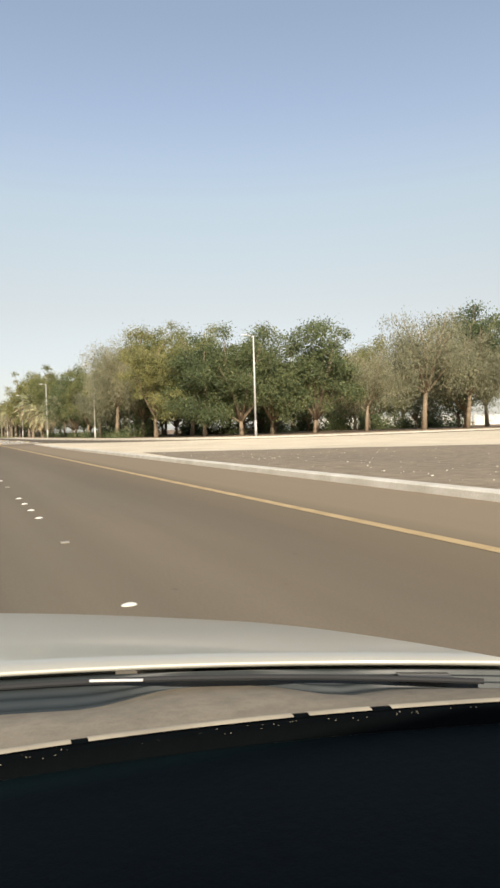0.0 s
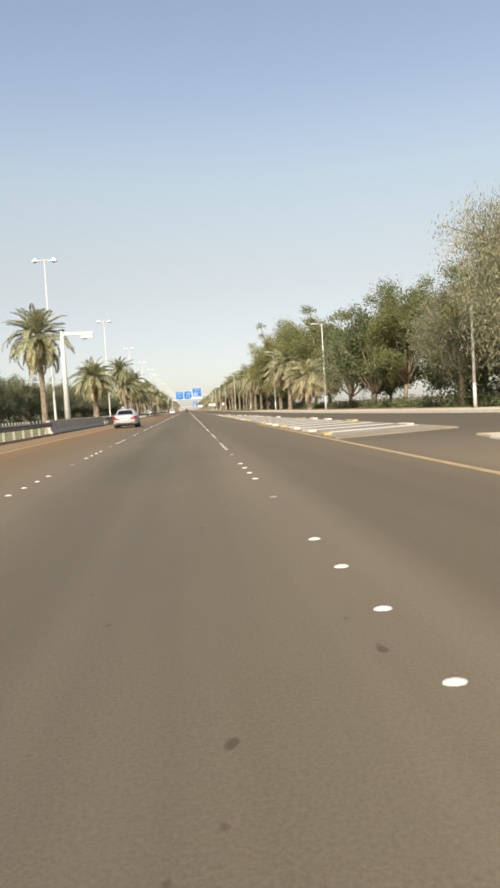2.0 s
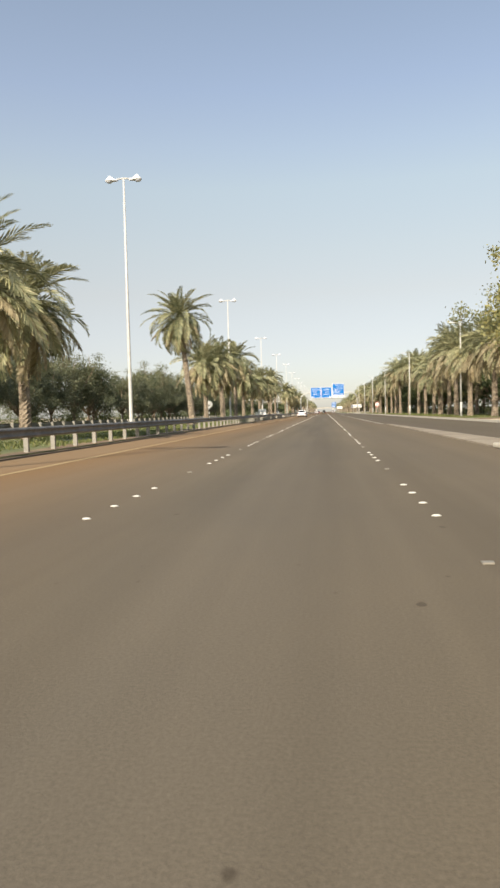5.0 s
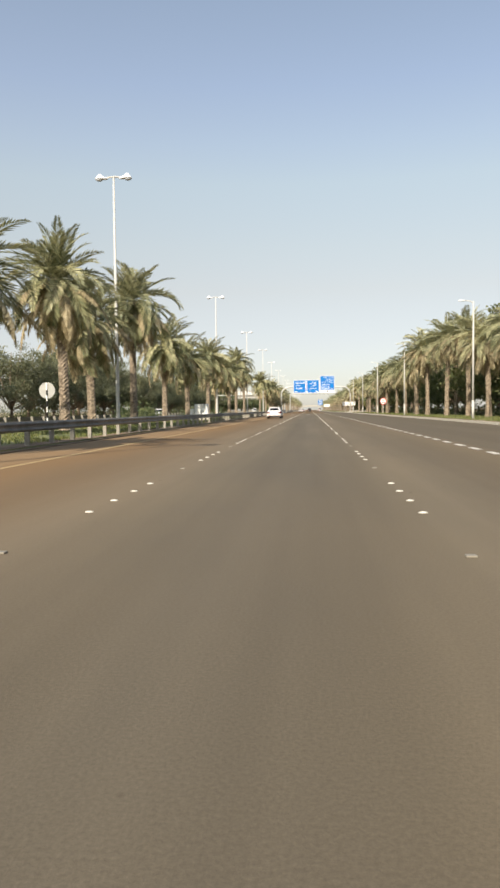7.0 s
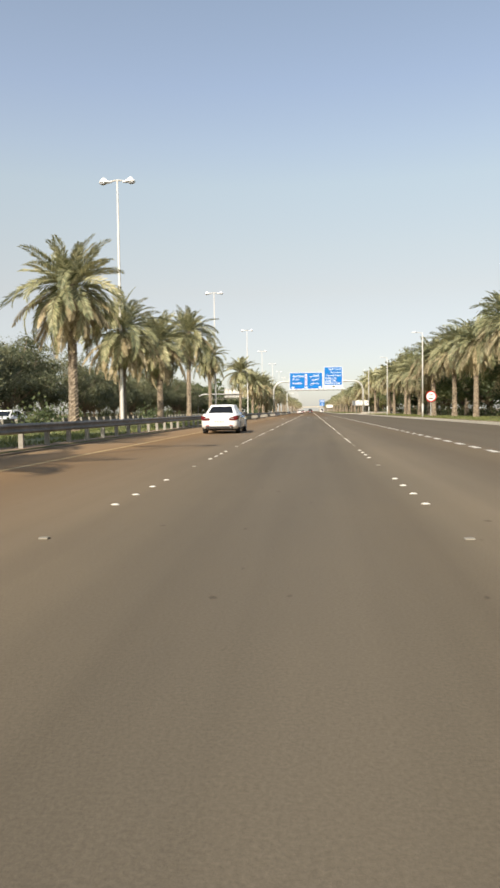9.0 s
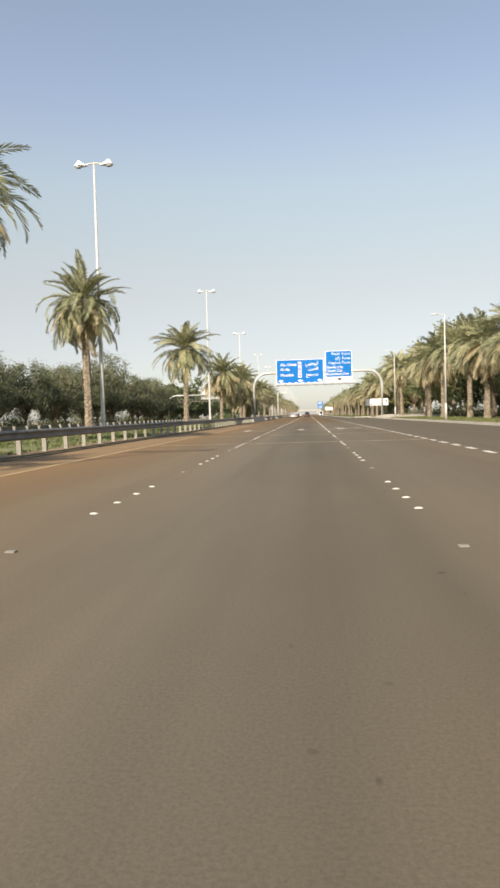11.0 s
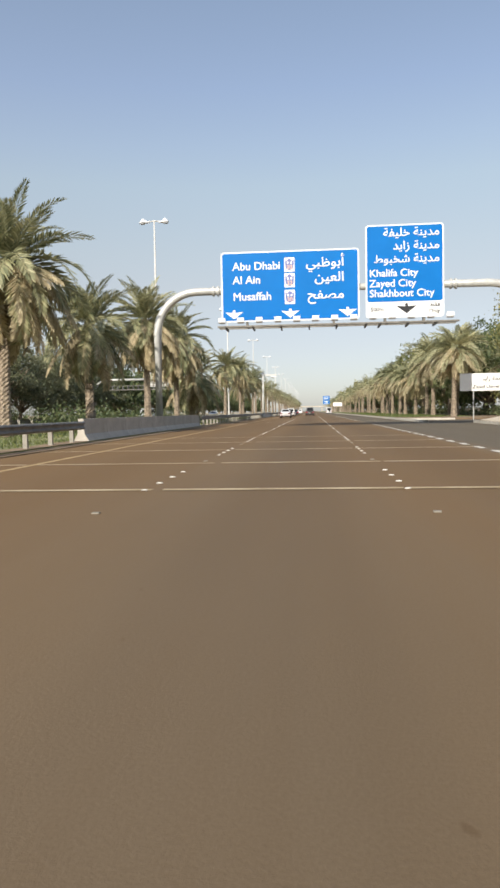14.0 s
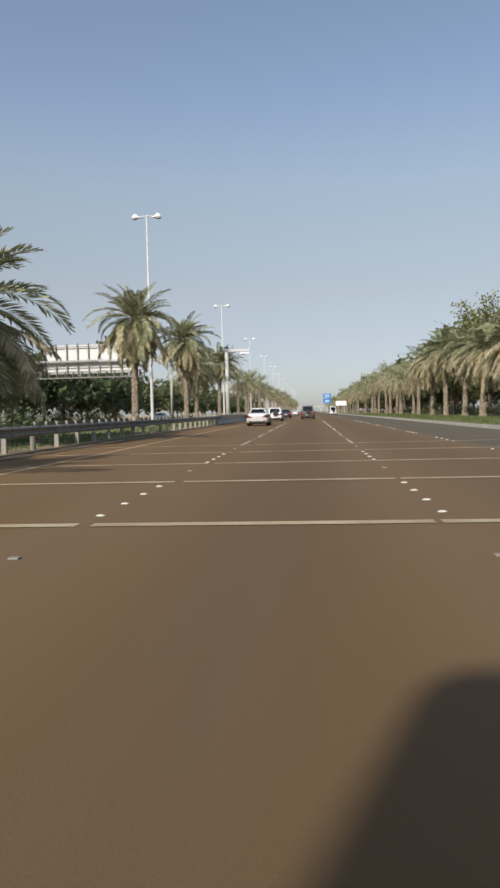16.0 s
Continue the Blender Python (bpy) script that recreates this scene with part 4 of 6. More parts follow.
post_bm = bmesh.new()
box(post_bm, -0.075, 0.075, -0.055, 0.055, -0.05, 0.78, 0.012)
post_mesh = mesh_of("post", post_bm, POST_STEEL)
spacer_bm = bmesh.new()
box(spacer_bm, 0.0, 0.11, -0.07, 0.07, 0.48, 0.76, 0.01)
spacer_mesh = mesh_of("spacer", spacer_bm, POST_STEEL)


def guardrail(x, y0, y1, s, near):
    """A W-beam rail on posts; near rails have their posts as parts."""
    root = thing("guardrail", "dusty galvanised W-beam guardrail on steel posts beside the median", "guardrail", (0, 0, 0), "guardrails")
    b = bmesh.new()
    n = max(2, int((y1 - y0) / 12))
    loft(b, [[(px, y0 + (y1 - y0) * k / n, pz) for px, pz in w_section(x + s * 0.18, 0.68, s)] for k in range(n + 1)])
    part("rail", b, STEEL, root)
    if near:
        for k in range(int((y1 - y0) / 2.1) + 1):
            for nm, ms in (("post", post_mesh), ("spacer", spacer_mesh)):
                o = new(nm, ms)
                o.parent = root
                o.location = (x, y0 + 0.2 + 2.1 * k, 0.05)
                if s < 0:
                    o.rotation_euler = (0, 0, math.pi)
    else:
        b = bmesh.new()
        for k in range(int((y1 - y0) / 1.3) + 1):
            box(b, x - 0.075, x + 0.075, y0 + 1.3 * k, y0 + 1.3 * k + 0.11, -0.02, 0.84)
        p = part("far_post", b, POST_STEEL, root)
        p["kind"] = "stuff"
    return root


def barrier(x, y0, y1):
    root = thing("concrete_barrier", "grey concrete safety barrier shielding a post on the median", "barrier", (0, 0, 0), "concrete barriers")
    prof = [(-0.30, 0.0), (0.30, 0.0), (0.30, 0.09), (0.14, 0.34), (0.10, 0.93), (-0.10, 0.93), (-0.14, 0.34), (-0.30, 0.09)]
    n = int(round((y1 - y0) / 3.0))
    b = bmesh.new()
    loft(b, [[(x + px, yy, pz) for px, pz in prof] for yy in (0.0, (y1 - y0) / n - 0.03)])
    ms = mesh_of("segment", b, CONCRETE)
    for k in range(n):
        o = new("segment", ms)
        o.parent = root
        o.location = (0, y0 + (y1 - y0) * k / n, 0.0)
    return root


RAIL_X = -8.25
for y0, y1, near in ((20, 101, True), (130, 416.6, True), (445, 516, True), (542, 1300, False)):
    guardrail(RAIL_X, y0, y1, 1, near)
for y0, y1 in ((101, 130), (417, 444.6), (516.5, 541.5)):
    barrier(RAIL_X - 0.05, y0, y1)
for y0, y1, near in ((20, 139.7, False), (140, 559.7, True), (560, 1300, False)):
    guardrail(-18.1, y0, y1, -1, near)


# ---- sign gantry ----
def sign_text(body, size, at, parent, mat, align="LEFT", squeeze=1.0, name="lettering"):
    """Flat lettering that faces -y."""
    cu = bpy.data.curves.new(name, "FONT")
    cu.body, cu.size, cu.align_x, cu.extrude = body, size, align, 0.006
    cu.offset, cu.resolution_u, cu.bevel_depth, cu.bevel_resolution = 0.0, 4, size * 0.013, 0
    tmp = bpy.data.objects.new(name, cu)
    scene.collection.objects.link(tmp)
    bpy.context.view_layer.update()
    me = bpy.data.meshes.new_from_object(tmp.evaluated_get(bpy.context.evaluated_depsgraph_get()))
    bpy.data.objects.remove(tmp)
    me.transform(Matrix.Translation(at) @ Matrix.Rotation(math.pi / 2, 4, "X") @ Matrix.Diagonal((squeeze, 1, 1, 1)))
    me.materials.clear()
    me.materials.append(mat)
    o = new(name, me)
    o.parent = parent
    return o


def rounded(bm, x0, x1, z0, z1, y0, y1, r, n=5):
    """A flat panel with round corners, facing y."""
    out = []
    for cx, cz, a0 in ((x1 - r, z1 - r, 0), (x0 + r, z1 - r, 90), (x0 + r, z0 + r, 180), (x1 - r, z0 + r, 270)):
        for k in range(n + 1):
            a = math.radians(a0 + 90 * k / n)
            out.append((cx + r * math.cos(a), cz + r * math.sin(a)))
    return loft(bm, [[(x, yy, z) for x, z in out] for yy in (y0, y1)])


def down_arrow(b, x, z, y, s):
    b2 = [(-0.07, 0.28), (0.07, 0.28), (0.07, 0.12), (0.55, 0.16), (0.0, -0.26), (-0.55, 0.16), (-0.07, 0.12)]
    loft(b, [[(x + px * s, yy, z + pz * s) for px, pz in b2] for yy in (y, y - 0.006)])
SHAPES = {"ا": (0xFE8D, 2), "أ": (0xFE83, 2), "ب": (0xFE8F, 4), "ة": (0xFE93, 2), "ج": (0xFE9D, 4), "ح": (0xFEA1, 4), "خ": (0xFEA5, 4), "د": (0xFEA9, 2),
          "ز": (0xFEAF, 2), "ش": (0xFEB5, 4), "ص": (0xFEB9, 4), "ط": (0xFEC1, 4), "ظ": (0xFEC5, 4), "ع": (0xFEC9, 4), "ف": (0xFED1, 4), "ق": (0xFED5, 4),
          "ل": (0xFEDD, 4), "م": (0xFEE1, 4), "ن": (0xFEE5, 4), "و": (0xFEED, 2), "ي": (0xFEF1, 4)}


def arabic(text):
    """Joined letter forms, in the order in which they stand from left to right."""
    out = []
    for i, c in enumerate(text):
        if c not in SHAPES:
            out.append(c)
            continue
        code, forms = SHAPES[c]
        before = i > 0 and text[i - 1] in SHAPES and SHAPES[text[i - 1]][1] == 4
        after = i + 1 < len(text) and text[i + 1] in SHAPES
        if forms == 2:
            out.append(chr(code + (1 if before else 0)))
        else:
            out.append(chr(code + (3 if before and after else 1 if before else 2 if after else 0)))
    return "".join(reversed(out))


GY = 435.9
gantry = thing("sign_gantry", "grey tubular sign gantry arching over the carriageway", "sign gantry", (0, GY, 0))


def arch(x0, x1, z, r, parent):
    pts = [(x0, 0, 0.07), (x0, 0, z - 2.6)]
    s = 1 if x1 > x0 else -1
    for k in range(1, 9):
        a = math.radians(90 * k / 8)
        pts.append((x0 + s * 2.6 * (1 - math.cos(a)), 0, z - 2.6 + 2.6 * math.sin(a)))
    b = bmesh.new()
    tube(b, pts + [(x1, 0, z)], [r] * (len(pts)) + [r * 0.8], 14)
    return part("arched_post", b, GREY_POLE, parent, smooth=True)


arch(-9.35, 1.8, 8.85, 0.25, gantry)
arch(14.2, 1.8, 8.85, 0.25, gantry)
for x in (-5.7, -5.4, 9.2, 9.5):
    b = bmesh.new()
    tube(b, [(x, 0, 8.85), (x + 0.12, 0, 8.85)], 0.33, 14)
    part("flange", b, GREY_POLE, gantry)
b = bmesh.new()
box(b, -5.3, 9.6, -1.0, -0.9, 6.40, 6.50)
box(b, -5.3, 9.6, 0.02, 0.12, 6.40, 6.50)
part("catwalk_rail", b, STEEL, gantry)
b = bmesh.new()
box(b, -5.3, 9.6, -0.895, -0.40, 6.43, 6.455)
part("catwalk_floor", b, DARK_STEEL, gantry, "dark walkway grating under the signs")
for x in (-4.75, -3.05, -1.3, 0.45, 2.15, 3.95, 4.8, 6.5, 8.2):
    b = bmesh.new()
    loft(b, [[(x - 0.045, yy, z0), (x + 0.045, yy, z0), (x + 0.045, yy, 6.395), (x - 0.045, yy, 6.395)] for yy, z0 in ((-1.45, 6.34), (-0.9, 6.26), (0.25, 6.26))])
    part("bracket", b, DARK_STEEL, gantry)
for k in range(13):
    x = -5.0 + 1.17 * k
    b = bmesh.new()
    loft(b, [[(x - 0.21, yy, z0), (x + 0.21, yy, z0), (x + 0.21, yy, z1), (x - 0.21, yy, z1)] for yy, z0, z1 in ((-1.22, 6.72, 6.94), (-1.16, 6.66, 6.98), (-0.86, 6.64, 6.92), (-0.82, 6.70, 6.86))])
    part("floodlight", b, LAMP_WHITE, gantry, "white floodlight box facing the sign")
for x in (-3.5, 2.0, 5.2, 7.6):
    b = bmesh.new()
    box(b, x - 0.07, x + 0.07, -0.25, 0.2, 6.6, 11.0)
    part("upright", b, STEEL, gantry)


def sign_panel(name, x0, x1, z0, z1, label, blue_from=None):
    root = thing(name, label, "road sign", (0, GY - 0.36, 0), "gantry signs")
    b = bmesh.new()
    rounded(b, x0, x1, z0, z1, 0.0, 0.06, 0.2)
    part("border", b, SIGN_WHITE, root, "white sign border")
    b = bmesh.new()
    rounded(b, x0 + 0.09, x1 - 0.09, (blue_from or z0 + 0.09), z1 - 0.09, -0.012, 0.0, 0.13)
    part("face", b, SIGN_BLUE, root, "blue sign face")
    return root


left_sign = sign_panel("direction_sign", -5.1, 3.6, 6.8, 11.2, "large blue direction sign with white lettering on the gantry")
for body, z in (("Abu Dhabi", 10.05), ("Al Ain", 9.19), ("Musaffah", 8.15)):
    sign_text(body, 0.70, (-4.36, -0.016, z), left_sign, SIGN_WHITE)
for body, z in (("أبوظبي", 10.13), ("العين", 9.2), ("مصفح", 8.13)):
    sign_text(arabic(body), 0.80, (2.68, -0.016, z), left_sign, SIGN_WHITE, "RIGHT", 1.1)
for body, z in (("20", 9.95), ("22", 8.97), ("30", 7.93)):
    b = bmesh.new()
    box(b, -1.07, -0.43, -0.022, -0.012, z - 0.08, z + 0.80)
    plate = part("route_plate", b, SIGN_WHITE, left_sign, "white route plate")
    b = bmesh.new()
    pts = [(-0.27, 0.42), (-0.27, 0.66), (-0.15, 0.60), (-0.10, 0.70), (0.0, 0.76), (0.10, 0.70), (0.15, 0.60), (0.27, 0.66), (0.27, 0.42), (0.24, 0.14), (0.0, 0.0), (-0.24, 0.14)]
    loft(b, [[(-0.75 + px, yy, z - 0.02 + pz) for px, pz in pts] for yy in (-0.024, -0.028)])
    part("shield", b, SHIELD_BLUE, plate, "dark blue crowned shield")
    sign_text(body, 0.36, (-0.75, -0.034, z + 0.07), plate, SHIELD_ORANGE, "CENTER")
    for px in (-0.11, 0.11):
        b = bmesh.new()
        box(b, -0.75 + px - 0.05, -0.75 + px + 0.05, -0.032, -0.029, z + 0.40, z + 0.54)
        part("bar", b, SIGN_WHITE, plate)
for x in (-4.3, -0.72, 2.86):
    b = bmesh.new()
    down_arrow(b, x, 7.26, -0.014, 1.05)
    part("lane_arrow", b, SIGN_WHITE, left_sign, "white lane arrow")

right_sign = sign_panel("direction_sign", 4.0, 8.8, 6.8, 12.55, "tall blue direction sign with a white lower panel on the gantry", 7.8)
for body, z in (("مدينة خليفة", 11.82), ("مدينة زايد", 11.0), ("مدينة شخبوط", 10.2)):
    sign_text(arabic(body), 0.70, (8.55, -0.016, z), right_sign, SIGN_WHITE, "RIGHT", 1.05)
for body, z in (("Khalifa City", 9.36), ("Zayed City", 8.72), ("Shakhbout City", 8.1)):
    sign_text(body, 0.64, (4.22, -0.016, z), right_sign, SIGN_WHITE)
sign_text("500m", 0.36, (4.28, -0.008, 7.22), right_sign, SIGN_BLACK)
sign_text("Only", 0.36, (8.55, -0.008, 7.05), right_sign, SIGN_BLACK, "RIGHT")
sign_text(arabic("فقط"), 0.36, (8.55, -0.008, 7.45), right_sign, SIGN_BLACK, "RIGHT")
b = bmesh.new()
down_arrow(b, 6.5, 7.35, -0.002, 1.15)
part("lane_arrow", b, SIGN_BLACK, right_sign, "black lane arrow")

# gantry of the opposite carriageway, seen from behind
OY = 543.0
og = thing("sign_gantry", "grey arched gantry over the opposite carriageway, seen from behind", "sign gantry", (0, OY, 0))
arch(-18.1, -28, 8.6, 0.25, og)
arch(-47.0, -28, 8.6, 0.25, og)
b = bmesh.new()
box(b, -44.0, -22, 0.3, 1.3, 6.35, 6.5)
part("catwalk", b, STEEL, og)
for k in range(19):
    b = bmesh.new()
    box(b, -43.3 + 1.15 * k, -43.22 + 1.15 * k, 0.25, 1.35, 6.5, 7.3)
    part("baluster", b, STEEL, og)
b = bmesh.new()
box(b, -44.0, -22, 0.25, 0.31, 7.25, 7.33)
part("handrail", b, STEEL, og)
board = thing("direction_sign", "back of a large direction sign with a pale braced frame", "road sign", (0, OY, 0), "signs seen from behind")
b = bmesh.new()
rounded(b, -35.9, -23.2, 7.0, 10.9, 0.5, 0.56, 0.2)
part("panel", b, SIGN_PALE, board)
for k in range(9):
    b = bmesh.new()
    box(b, -35.7 + k * 1.52, -35.58 + k * 1.52, 0.2, 0.497, 6.9, 11.1)
    part("stiffener", b, POST_STEEL, board)
for z in (7.9, 10.6):
    b = bmesh.new()
    box(b, -35.9, -23.2, 0.1, 0.2, z, z + 0.1)
    part("cross_bar", b, STEEL, board)

# ---- camera masts ----
def mast(x, y):
    root = thing("camera_mast", "pale steel traffic camera mast with a short arm over the lane", "camera mast", (x, y, 0.07), "traffic camera masts")
    b = bmesh.new()
    tube(b, [(0, 0, 0), (0, 0, 8.5)], [0.26, 0.17], 14)
    part("pole", b, WHITE_POLE, root, smooth=True)
    b = bmesh.new()
    tube(b, [(0, 0, 8.5), (0, 0, 8.62)], 0.24, 14)
    part("cap", b, DARK_STEEL, root)
    b = bmesh.new()
    box(b, 0.1, 2.7, -0.09, 0.09, 8.08, 8.34, 0.02)
    tube(b, [(2.1, 0, 7.9), (2.1, 0, 8.1)], 0.05, 6)
    part("arm", b, WHITE_POLE, root)
    b = bmesh.new()
    box(b, 1.6, 2.65, -0.2, 0.2, 7.78, 7.97, 0.03)
    cam_box = part("camera_housing", b, LAMP_WHITE, root, "white camera housing under the arm")
    b = bmesh.new()
    box(b, 1.7, 2.1, -0.24, 0.1, 7.70, 7.779)
    part("lens_hood", b, DARK_STEEL, cam_box)
    b = bmesh.new()
    box(b, -0.4, 0.4, -0.4, 0.4, 0.0, 0.06)
    part("base_plate", b, POST_STEEL, root)
    return root


m1 = mast(-9.55, 116.4)
copy_thing(m1, pose(-9.0, 530.0, 0.07))


# ---- roadside signs and cabinets ----
def disc(b, x, y0, y1, z, r, n=28):
    return loft(b, [[(x + r * math.cos(a), yy, z + r * math.sin(a)) for a in (2 * math.pi * k / n for k in range(n))] for yy in (y0, y1)])


def round_sign(x, y, z, r, back):
    root = thing("round_sign", "round sign seen from its pale metal back on a banded post" if back else "round white sign with a red rim on a grey post", "road sign", (x, y, 0.1))
    if back:
        for k in range(7):
            b = bmesh.new()
            tube(b, [(0, 0, 0.34 * k), (0, 0, 0.34 * (k + 1))], 0.045, 10)
            part("post_band", b, SIGN_WHITE if k % 2 else SIGN_BLACK, root)
        b = bmesh.new()
        disc(b, 0, 0.05, 0.07, z, r)
        part("disc", b, SIGN_BACK, root, "plain metal back of the disc")
        b = bmesh.new()
        box(b, -0.04, 0.04, -0.01, 0.05, z - r * 0.8, z + r * 0.9)
        part("bracket", b, SIGN_WHITE, root)
    else:
        b = bmesh.new()
        tube(b, [(0, 0, 0), (0, 0, z + r * 0.6)], 0.05, 10)
        part("post", b, GREY_POLE, root)
        b = bmesh.new()
        disc(b, 0, -0.07, -0.05, z, r)
        part("rim", b, SIGN_RED, root, "red rim")
        b = bmesh.new()
        disc(b, 0, -0.08, -0.07, z, r * 0.8)
        part("face", b, SIGN_WHITE, root, "white face")
        for dz, w, mt in ((0.16, 0.62, SIGN_RED), (-0.22, 0.8, SIGN_BLACK)):
            b = bmesh.new()
            box(b, -w * r / 2, w * r / 2, -0.086, -0.081, z + dz * r * 1.6 - 0.06, z + dz * r * 1.6 + 0.06)
            part("bar", b, mt, root)
    return root


round_sign(-15.4, 234.6, 2.35, 0.5, True)
round_sign(15.2, 336.5, 2.55, 0.68, False)

ws = thing("direction_board", "white direction board with black lettering on two posts", "road sign", (12.0, 446.6, 0.15))
ws.scale = (0.74, 0.8, 0.82)
b = bmesh.new()
rounded(b, 0, 6.1, 2.75, 4.4, -0.03, 0.03, 0.08)
part("panel", b, SIGN_WHITE, ws)
for x in (1.4, 4.7):
    b = bmesh.new()
    tube(b, [(x, 0.07, 0), (x, 0.07, 4.25)], 0.06, 10)
    part("post", b, GREY_POLE, ws)
sign_text("Zayed University", 0.5, (4.75, -0.036, 2.98), ws, SIGN_BLACK, "RIGHT")
sign_text(arabic("جامعة زايد"), 0.55, (4.75, -0.036, 3.72), ws, SIGN_BLACK, "RIGHT", 1.1)
b = bmesh.new()
loft(b, [[(5.45 + px, yy, 3.55 + pz) for px, pz in ((-0.42, -0.36), (-0.36, -0.44), (0.12, 0.04), (0.28, -0.12), (0.40, 0.42), (-0.16, 0.30), (0.02, 0.14))] for yy in (-0.031, -0.037)])
part("arrow", b, SIGN_BLACK, ws, "black slanting arrow")

cab = thing("utility_cabinet", "white metal utility cabinet on a plinth on the median", "cabinet", (-10.75, 266.0, 0.07))
cab.scale = (0.88, 0.88, 0.92)
b = bmesh.new()
box(b, -0.9, 0.9, -0.45, 0.45, 0.0, 0.35, 0.02)
part("plinth", b, CONCRETE, cab)
b = bmesh.new()
box(b, -0.8, 0.8, -0.38, 0.38, 0.35, 1.9, 0.02)
body = part("body", b, SIGN_WHITE, cab)
for x in (-0.78, 0.01):
    b = bmesh.new()
    box(b, x + 0.02, x + 0.75, -0.405, -0.384, 0.42, 1.83, 0.006)
    d = part("door", b, SIGN_WHITE, cab)
    b = bmesh.new()
    box(b, x + 0.62 if x < 0 else x + 0.08, x + 0.67 if x < 0 else x + 0.13, -0.43, -0.406, 1.0, 1.2)
    part("handle", b, DARK_STEEL, d)
b = bmesh.new()
box(b, -1.35, -0.92, -0.25, 0.25, 0.0, 1.35, 0.02)
part("side_box", b, SIGN_WHITE, cab)

# far overhead sign
fs = thing("direction_sign", "far blue direction sign on a tall post beside the road", "road sign", (9.0, 800.0, 0.15))
b = bmesh.new()
tube(b, [(0, 0, 0), (0, 0, 9.4)], 0.2, 10)
part("post", b, GREY_POLE, fs)
for z0, z1 in ((4.6, 6.9), (7.2, 9.4)):
    b = bmesh.new()
    rounded(b, -1.9, 1.9, z0, z1, -0.3, -0.24, 0.1)
    part("face", b, SIGN_BLUE, fs)
    for dz in (0.5, 1.3):
        b = bmesh.new()
        box(b, -1.3, 1.2, -0.31, -0.304, z0 + dz, z0 + dz + 0.3)
        part("bar", b, SIGN_WHITE, fs)
fb = thing("direction_board", "far white board on posts beside the road", "road sign", (13.4, 745.0, 0.15))
b = bmesh.new()
box(b, -2.2, 2.2, -0.04, 0.04, 3.0, 4.9, 0.02)
part("panel", b, SIGN_WHITE, fb)
for x in (-1.4, 1.4):
    b = bmesh.new()
    tube(b, [(x, 0.1, 0), (x, 0.1, 4.5)], 0.07, 8)
    part("post", b, GREY_POLE, fb)

# far overpass closing the view of the road
op = thing("overpass", "far pale concrete overpass across the road", "bridge", (0, 1330, 0))
b = bmesh.new()
box(b, -80, 80, -5, 5, 6.0, 7.6)
part("deck", b, CONCRETE, op)
for x in (-36, -13, 14):
    b = bmesh.new()
    box(b, x - 0.8, x + 0.8, -4, 4, -0.08, 6.0)
    part("pier", b, CONCRETE, op)

# pale boundary wall behind the grove
wall = thing("boundary_wall", "white rendered boundary wall behind the trees", "wall", (0, 0, 0))
for k in range(3, 16):
    x = 40 + k * 9.0
    b = bmesh.new()
    box(b, x, x + 8.8, 150 - k * 1.2, 150.3 - k * 1.2, -0.05, 2.6)
    part("bay", b, WALL_WHITE, wall)
    b = bmesh.new()
    box(b, x - 0.25, x + 0.25, 149.85 - k * 1.2, 150.4 - k * 1.2, -0.05, 2.9)
    part("pier", b, WALL_WHITE, wall)


# ---- painted island between the carriageway and the service road ----
NEAR = [(5.12, 74), (5.12, 96), (5.15, 109), (5.18, 125), (5.22, 150), (5.25, 190)]
AWAY = [(9.6, 76), (9.3, 90), (8.8, 105), (8.0, 125), (6.9, 150), (5.45, 190)]
bm = bmesh.new()
slab(bm, NEAR + AWAY[::-1], -0.03, 0.05)
whole("island", bm, ISLAND, "low sandy traffic island between the road and the slip road", "traffic island", kind="structure")
b = bmesh.new()
for k in range(24):
    y = 77 + 2.9 * k
    x0, x1 = along(NEAR, y) + 0.3, along(AWAY, y + 2.2) - 0.25
    b.faces.new([b.verts.new(p) for p in ((x0, y, 0.056), (x0, y + 0.95, 0.056), (x1, y + 2.75, 0.056), (x1, y + 1.8, 0.056))])
whole("island_stripes", b, WHITE_PAINT, "white slanting stripes on the traffic island", "road marking", kind="structure")
block = bmesh.new()
box(block, -0.14, 0.14, -0.55, 0.55, 0.0, 0.12, 0.045)
yellow_block = mesh_of("kerb_block", block, YELLOW_BLOCK)
block = bmesh.new()
box(block, -0.14, 0.14, -0.55, 0.55, 0.0, 0.12, 0.045)
white_block = mesh_of("kerb_block", block, WHITE_BLOCK)
kerb_row = thing("island_kerb", "row of yellow and white painted kerb blocks on the island", "kerb", (0, 0, 0))
for line, step, off in ((NEAR, 3.3, 0.12), (AWAY, 4.6, -0.2)):
    y = 76.0
    k = 0
    while y < 158:
        a, c = along(line, y), along(line, y + 1.0)
        if rnd.random() < 0.25:
            y += step
            k += 1
            continue
        o = new("kerb_block", yellow_block if k % 3 == 0 and y < 140 else white_block)
        o.parent = kerb_row
        o.matrix_basis = pose(a + off, y, 0.02, 0, 0, -math.degrees(math.atan2(c - a, 1.0)) + rnd.uniform(-9, 9)) @ Matrix.Diagonal((rnd.uniform(0.8, 1.3), rnd.uniform(0.5, 1.3), rnd.uniform(0.6, 1.1), 1))
        y += step * rnd.uniform(0.8, 1.2)
        k += 1


